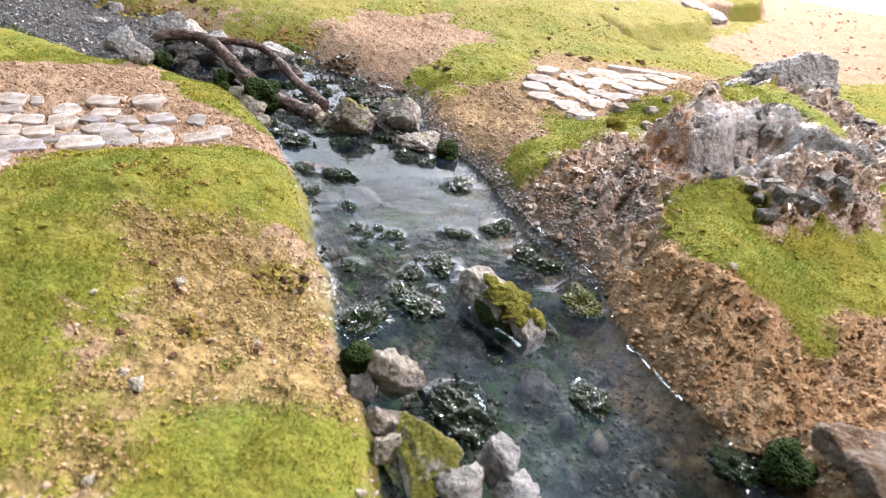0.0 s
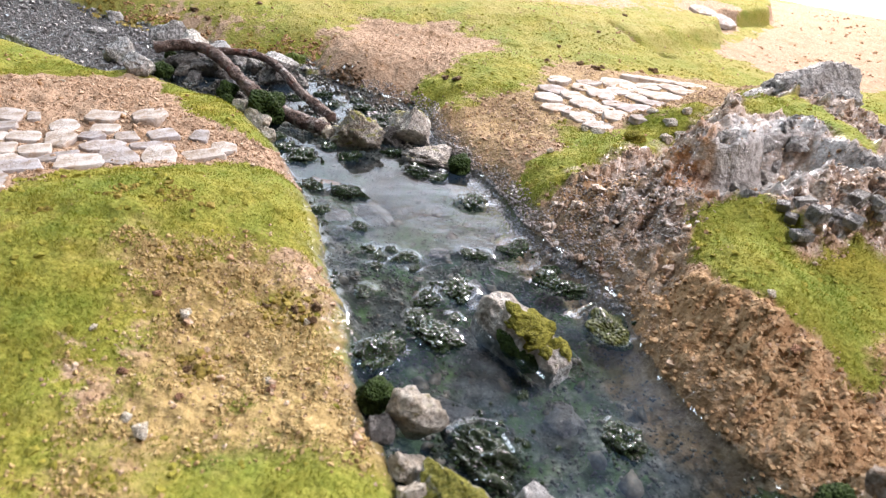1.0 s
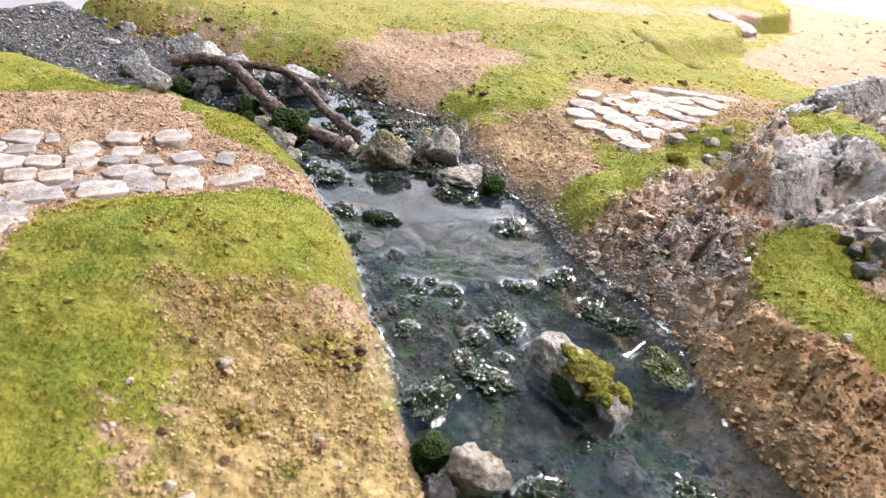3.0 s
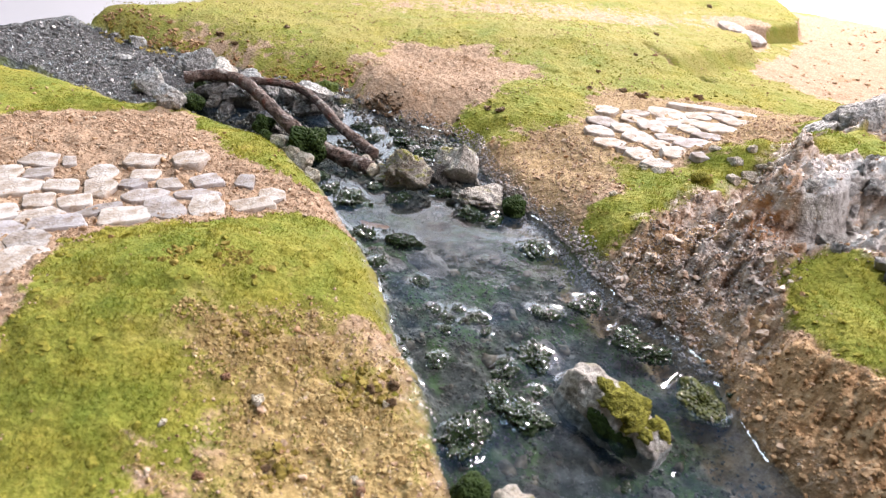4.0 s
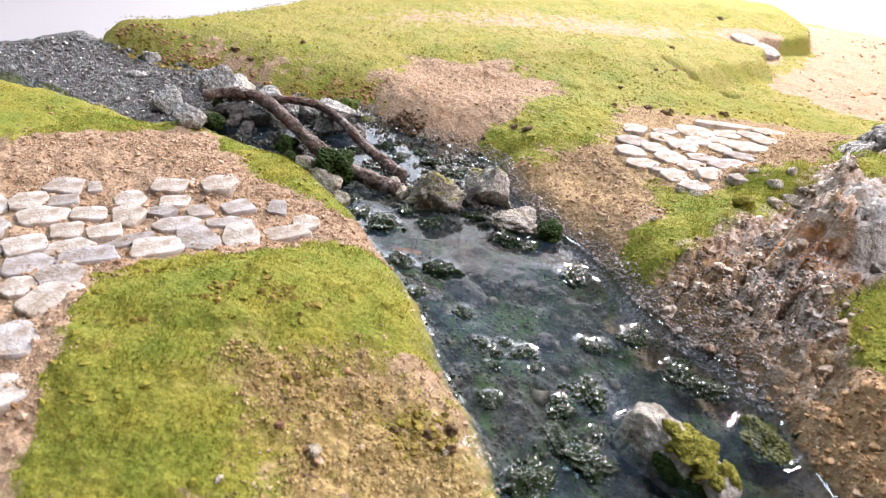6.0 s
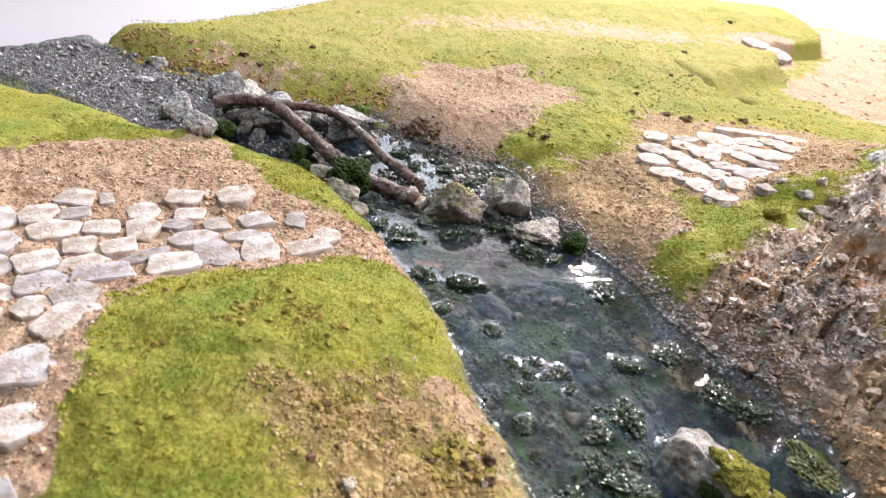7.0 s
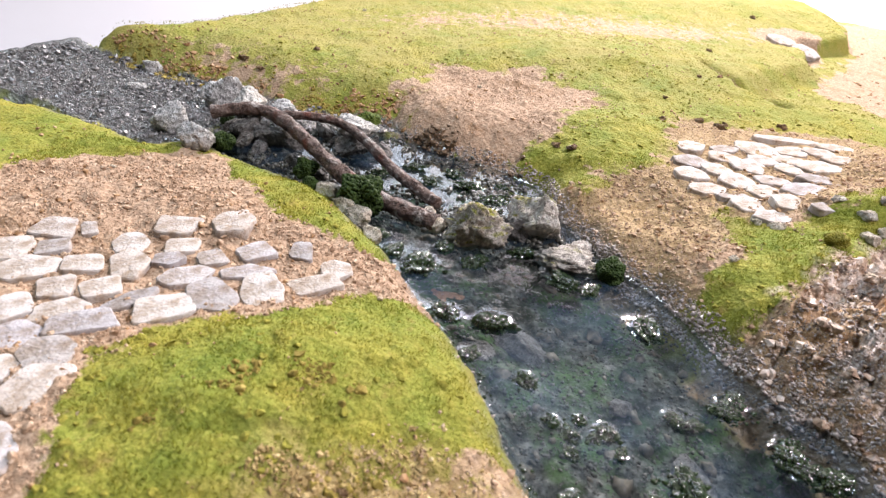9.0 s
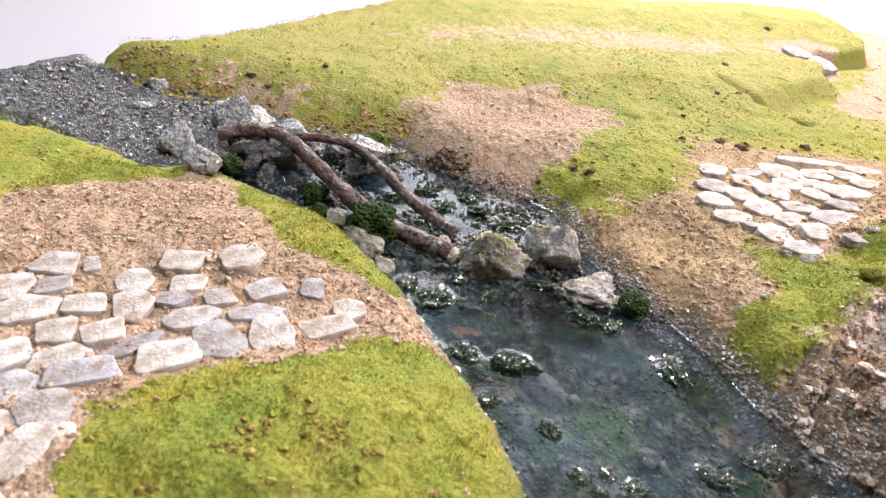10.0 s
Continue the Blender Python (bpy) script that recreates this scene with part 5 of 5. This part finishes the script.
# Dark cushions stand in for the flank's shade as well as its damp moss.
for k, (u, v, z, q) in enumerate([(-0.001, -0.0085, 0.0045, 0.013), (0.008, -0.0075, 0.0025, 0.012)]):
    cushion = tuft("moss_cushion", 0, 0, q, MOSS, "dark green moss that also darkens the shaded flank of the slanting stream rock", 125 + k, "moss", "moss on the slanting rock", 0.0, 0.9, 8.0, 0.3)
    cushion.matrix_world = pose(0.0465, 0.2165, 0.0004, 0, 0, -50) @ Matrix.Diagonal((0.9, 0.88, 0.9, 1)) @ pose(u, v, z - 0.001, 55, 20, 0) @ Matrix.Diagonal((1.2, 0.95, 0.4, 1))


# ---- loose scatter ----
def crumbs(name, n, region, size, material, label, seed, squash=0.75, sink=0.2, area=(-0.34, 0.3, 0.05, 0.62), small=False, level=None):
    """Many small grains lying where region(x, y) says, in one mesh."""
    rng = np.random.default_rng(seed)
    got = []
    for _ in range(12):
        x, y = rng.uniform(area[0], area[1], n * 2), rng.uniform(area[2], area[3], n * 2)
        ok = (rng.random(n * 2) < region(x, y)) & (outside(BOARD, x, y) < -0.016)
        got.append(np.stack([x[ok], y[ok]], 1))
        if sum(map(len, got)) >= n:
            break
    x, y = np.concatenate(got)[:n].T
    z = land(x, y)[0] if level is None else np.maximum(land(x, y)[0], level)
    n = len(x)
    g = (1 + 5**0.5) / 2
    base = np.array([(-1, g, 0), (1, g, 0), (-1, -g, 0), (1, -g, 0), (0, -1, g), (0, 1, g), (0, -1, -g), (0, 1, -g), (g, 0, -1), (g, 0, 1), (-g, 0, -1), (-g, 0, 1)]) / 1.9
    tri = np.array([(0, 11, 5), (0, 5, 1), (0, 1, 7), (0, 7, 10), (0, 10, 11), (1, 5, 9), (5, 11, 4), (11, 10, 2), (10, 7, 6), (7, 1, 8),
                    (3, 9, 4), (3, 4, 2), (3, 2, 6), (3, 6, 8), (3, 8, 9), (4, 9, 5), (2, 4, 11), (6, 2, 10), (8, 6, 7), (9, 8, 1)])
    if small:
        base = np.array([(1, 0, 0), (-1, 0, 0), (0, 1, 0), (0, -1, 0), (0, 0, 1), (0, 0, -1)], float)
        tri = np.array([(0, 2, 4), (2, 1, 4), (1, 3, 4), (3, 0, 4), (2, 0, 5), (1, 2, 5), (3, 1, 5), (0, 3, 5)])
    k = len(base)
    s = size[0] + (size[1] - size[0]) * rng.random(n) ** 3
    a = rng.uniform(0, 6.283, n)
    tilt = rng.uniform(-0.7, 0.7, n)
    v = base[None] * s[:, None, None] * 0.5 * rng.uniform(0.7, 1.25, (n, k, 1)) * np.array([1, 1, squash])
    v = v + rng.normal(0, 0.09, v.shape) * s[:, None, None]
    vy, vz = v[..., 1] * np.cos(tilt)[:, None] - v[..., 2] * np.sin(tilt)[:, None], v[..., 1] * np.sin(tilt)[:, None] + v[..., 2] * np.cos(tilt)[:, None]
    vx, vy = v[..., 0] * np.cos(a)[:, None] - vy * np.sin(a)[:, None], v[..., 0] * np.sin(a)[:, None] + vy * np.cos(a)[:, None]
    co = np.stack([vx + x[:, None], vy + y[:, None], vz + (z + s * sink)[:, None]], -1).reshape(-1, 3)
    f = (tri[None] + k * np.arange(n)[:, None, None]).reshape(-1, 3)
    tagged(new(name, mesh_of(name, co, f, material, material in (WET_GRAIN, WET_DARK, WEED, BED_GRAIN, BED_PEBBLE))), label, "grit", kind="stuff")


def bare(x, y):
    return earthy(x, y) * (outside(STREAM, x, y) > 0.002) * (1 - 0.85 * step(-outside(EAST_BANK, x, y), -0.002, 0.004)) * (0.35 + 0.65 * step(vnoise(x, y, 0.02, 3), -0.4, 0.5)) * (1 - 0.72 * worn(x, y))


def broken(x, y):
    return step(-outside(EAST_BANK, x, y), -0.004, 0.004) * (outside(STREAM, x, y) > 0.0) * (1 - step(-outside(ROCK_FACE, x, y), -0.006, -0.001)) * (1 - step(-outside(OUTCROP_LAWN, x, y), -0.004, 0.0))


def rubble(x, y):
    return step(-outside(EAST_BANK, x, y), -0.002, 0.006) * (outside(STREAM, x, y) > 0.0) * (1 - step(-outside(ROCK_FACE, x, y), -0.006, -0.001)) * (1 - step(-outside(OUTCROP_LAWN, x, y), -0.004, 0.0))


def glisten(x, y):
    return rubble(x, y) * np.maximum(step(0.04 - np.hypot(x - 0.092, y - 0.285), 0.0, 0.02), 0.25 * step(y, 0.245, 0.27))


def shore(x, y):
    d = outside(STREAM, x, y) + 0.002 * vnoise(x, y, 0.01, 4)
    north = step(y, 0.445, 0.455) * (x > -0.1)
    broad = np.maximum(north, step(x - (0.07 - (y - 0.1) * 0.344), -0.01, 0.01) * step(y, 0.24, 0.28))
    east = step(x - (0.07 - (y - 0.1) * 0.344), -0.01, 0.01) * step(y, 0.285, 0.275)
    return (d > -0.003 + 0.006 * east) * (d < 0.002 + 0.005 * broad) * (0.1 + 0.9 * broad)


def gravelly(x, y):
    return 1.0 * (outside(GRAVEL, x, y) < 0.002) * (outside(STREAM, x, y) > -0.01)


def turfed(x, y):
    return (1 - step(earthy(x, y), 0.25, 0.75)) * (np.minimum(outside(STREAM, x, y), outside(GRAVEL, x, y)) > 0.005)


crumbs("sand_grit", 46000, lambda x, y: bare(x, y) * step(y, 0.45, 0.39), (0.0006, 0.0016), SAND, "fine tan sand grains covering the bare earth", 1, small=True)
crumbs("sand_grit", 24000, lambda x, y: bare(x, y) * step(y, 0.39, 0.45), (0.0004, 0.0010), SAND, "very fine tan sand grains on the far bare earth", 10, small=True)
crumbs("sand_crumbs", 3800, lambda x, y: bare(x, y) * step(y, 0.5, 0.4), (0.0011, 0.0032), SAND, "coarse tan crumbs strewn over the bare earth", 11)
crumbs("ochre_crumbs", 5200, lambda x, y: worn(x, y) * step(vnoise(x, y, 0.009, 67), -0.5, 0.4) * (outside(STREAM, x, y) > 0.003), (0.0007, 0.0022), OCHRE_GRAIN, "ochre crumbs of earth and dry turf on the worn lawn", 35, 0.8, 0.15, (-0.14, 0.03, 0.08, 0.26), True)
crumbs("dark_crumbs", 420, bare, (0.0014, 0.0032), BROWN_GRAIN, "dark brown crumbs strewn over the bare earth", 12)
crumbs("far_crumbs", 420, lambda x, y: step(-outside(FAR_EAST, x, y), 0.0, 0.01) * (0.2 + 0.8 * step(vnoise(x, y, 0.03, 59), 0.0, 0.5)), (0.0016, 0.0065), BROWN_GRAIN, "brown lumps strewn over the far sand", 40, 0.5, 0.0, (0.29, 0.65, 0.58, 1.0))
crumbs("wet_crumbs", 8500, glisten, (0.0006, 0.0019), WET_GRAIN, "glistening grey grit on the broken east bank", 17, 0.55, 0.0, area=(0.04, 0.32, 0.2, 0.46))
crumbs("brown_grit", 2500, lambda x, y: broken(x, y) * step(y, 0.225, 0.26), (0.0005, 0.0013), CLOD, "brown damp grit on the broken east bank", 2, small=True, area=(0.04, 0.32, 0.2, 0.46))
crumbs("brown_grit", 6000, lambda x, y: broken(x, y) * step(y, 0.26, 0.225), (0.0005, 0.0015), BROWN_EARTH, "warm brown grit on the near east bank", 22, small=True, area=(0.06, 0.24, 0.08, 0.28))
crumbs("bank_rubble", 900, lambda x, y: rubble(x, y) * step(y, 0.235, 0.26), (0.0014, 0.0048), CLOD, "damp brown and grey rubble of the broken east bank", 24, 0.8, 0.1, area=(0.04, 0.32, 0.2, 0.46))
crumbs("brown_crumbs", 4600, lambda x, y: rubble(x, y) * step(y, 0.26, 0.225), (0.0008, 0.0027), BROWN_EARTH, "warm brown clods on the near east bank", 23, area=(0.06, 0.24, 0.08, 0.28))


def weedy(x, y):
    m = np.zeros(np.shape(x))
    for wx, wy, size in WEEDS + [(0.03, 0.162, 0.03), (0.081, 0.228, 0.02)]:
        m = np.maximum(m, step(np.hypot(x - wx, y - wy) * (1 + 0.35 * vnoise(x, y, 0.008, 19)), size * 0.72, size * 0.25))
    edge = outside(STREAM, x, y)
    west = step(x - (0.03 - (y - 0.1) * 0.3), 0.012, -0.012)
    lip = (edge > -0.005) * (edge < 0.001) * west * step(vnoise(x, y, 0.02, 63), 0.0, 0.4)
    return np.maximum(m, lip) * (0.25 + 0.75 * step(vnoise(x, y, 0.005, 64), -0.2, 0.3))


def rim(x, y):
    """The dark broken rim where the north earth meets the stream."""
    d = outside(STREAM, x, y)
    return (d > 0) * step(d, 0.014, 0.003) * step(y, 0.44, 0.455) * (x > -0.1) * (x < 0.02) * step(vnoise(x, y, 0.018, 53), -0.1, 0.4)


def tufted(x, y):
    """Small ragged places in the lawn and along the worn edge."""
    m = np.zeros(np.shape(x))
    for tx, ty, r in ((-0.11, 0.255, 0.010), (-0.078, 0.252, 0.006), (-0.129, 0.235, 0.007), (-0.094, 0.258, 0.008), (-0.08, 0.224, 0.010), (-0.04, 0.213, 0.013), (-0.06, 0.18, 0.008)):
        m = np.maximum(m, step(np.hypot(x - tx, y - ty) + 0.004 * vnoise(x, y, 0.006, 37), r, r * 0.3))
    return m


def slope_foot(x, y):
    """The broken foot of the turf slope above the head of the stream."""
    d = np.minimum(outside(GRAVEL, x, y), outside(STREAM, x, y))
    return (d > 0.001) * step(d, 0.034, 0.004) * (x < -0.06) * (y > 0.5) * step(fnoise(x, y, 0.022, 57, 3), 0.0, 0.5)


crumbs("slope_clods", 700, slope_foot, (0.001, 0.0042), BROWN_GRAIN, "brown clods along the broken foot of the turf slope", 38, 0.7, 0.05, (-0.31, -0.06, 0.5, 0.66))
crumbs("slope_tufts", 900, lambda x, y: slope_foot(x + 0.03, y), (0.001, 0.0045), RAGGED, "ragged olive tufts along the foot of the turf slope", 39, 0.7, 0.0, (-0.34, -0.06, 0.5, 0.66))
crumbs("ragged_tufts", 420, tufted, (0.001, 0.0034), RAGGED, "ragged olive brown tufts in the turf and worn earth", 37, 0.7, 0.05, (-0.14, -0.02, 0.16, 0.27))
crumbs("wet_weed", 900, weedy, (0.001, 0.0028), WEED, "small dark green wet nodules of weed breaking the water", 31, 0.7, 0.0, (-0.14, 0.14, 0.1, 0.5), level=0.0003)
crumbs("wet_stones", 1500, lambda x, y: (outside(STREAM, x, y) < 0.002) * step(y + 0.35 * x, 0.355, 0.375) * step(vnoise(x, y, 0.012, 65), -0.2, 0.4), (0.0012, 0.0042), WET_DARK, "small dark wet stones glistening among the twigs", 34, 0.7, 0.0, (-0.2, 0.05, 0.35, 0.51), level=0.0003)
crumbs("rim_clods", 260, rim, (0.0015, 0.0055), WET_BROWN, "dark brown damp clods on the north rim of the stream", 32, 0.7, 0.1, (-0.1, 0.02, 0.44, 0.52))
crumbs("turf_tufts", 3400, lambda x, y: turfed(x, y) * step(vnoise(x, y, 0.025, 23), -0.5, 0.7), (0.0009, 0.0036), TUFT, "small olive tufts and lumps in the turf", 33, 0.5, 0.0, (-0.32, 0.35, 0.08, 0.62))
crumbs("shore_grit", 5200, shore, (0.0007, 0.0021), WET_GRAIN, "wet grey grit along the water's edge", 14, 0.55, 0.05, area=(-0.14, 0.14, 0.08, 0.5))
crumbs("shore_stones", 1700, lambda x, y: strand(x, y, outside(STREAM, x, y)), (0.0008, 0.0026), WET_GRAIN, "small brown and grey wet stones glistening along the water's edge", 36, 0.7, 0.05, (-0.02, 0.13, 0.2, 0.46))
crumbs("gravel", 26000, gravelly, (0.0005, 0.0017), GREY_GRAIN, "grey glistening gravel of the upper stream bed", 3, area=(-0.45, -0.07, 0.45, 0.66), small=True)
crumbs("gravel_stones", 900, gravelly, (0.0014, 0.0048), GREY_GRAIN, "grey angular gravel stones of the upper stream bed", 15, area=(-0.45, -0.07, 0.45, 0.66))
crumbs("bed_gravel", 15000, lambda x, y: 1.0 * (outside(STREAM, x, y) < -0.002), (0.0008, 0.0024), BED_GRAIN, "dark gravel under the water", 4, 0.6, 0.1, (-0.2, 0.15, 0.08, 0.51), True)
crumbs("bed_pebbles", 420, lambda x, y: 1.0 * (outside(STREAM, x, y) < -0.004), (0.0025, 0.009), BED_PEBBLE, "grey and brown pebbles under the water", 16, 0.4, 0.05, (-0.2, 0.15, 0.08, 0.51))
crumbs("turf_crumbs", 900, lambda x, y: turfed(x, y) * step(vnoise(x, y, 0.03, 13), -0.2, 0.6), (0.0007, 0.0023), BROWN_EARTH, "brown crumbs scattered in the turf", 5, area=(-0.3, 0.35, 0.08, 0.75))


def turf_fibres(n, area, length, width, seed):
    rng = np.random.default_rng(seed)
    x, y = rng.uniform(area[0], area[1], n), rng.uniform(area[2], area[3], n)
    ok = (rng.random(n) < turfed(x, y)) & (outside(BOARD, x, y) < -0.003)
    x, y = x[ok], y[ok]
    z = land(x, y)[0]
    n = len(x)
    h = length * rng.uniform(0.5, 1.2, n) * (0.8 + 0.5 * vnoise(x, y, 0.008, 8))
    a, b = rng.uniform(0, 6.283, n), rng.uniform(0, 6.283, n)
    lean = rng.uniform(0.1, 1.1, n)
    dx, dy = np.cos(a) * width / 2, np.sin(a) * width / 2
    foot = z - 0.0003
    p = np.stack([np.stack([x - dx, y - dy, foot], -1), np.stack([x + dx, y + dy, foot], -1),
                  np.stack([x + np.cos(b) * h * np.sin(lean), y + np.sin(b) * h * np.sin(lean), foot + h * np.cos(lean)], -1)], 1)
    return p.reshape(-1, 3)


def turf():
    v = np.concatenate([turf_fibres(330000, (-0.26, 0.2, 0.06, 0.45), 0.0019, 0.0004, 6), turf_fibres(200000, (-0.4, 0.5, 0.3, 0.95), 0.001, 0.0009, 7)])
    f = np.arange(len(v)).reshape(-1, 3)
    tagged(new("turf", mesh_of("turf", v, f, TURF, False)), "short yellow-green turf of fine flock fibres", "grass", kind="stuff")


turf()
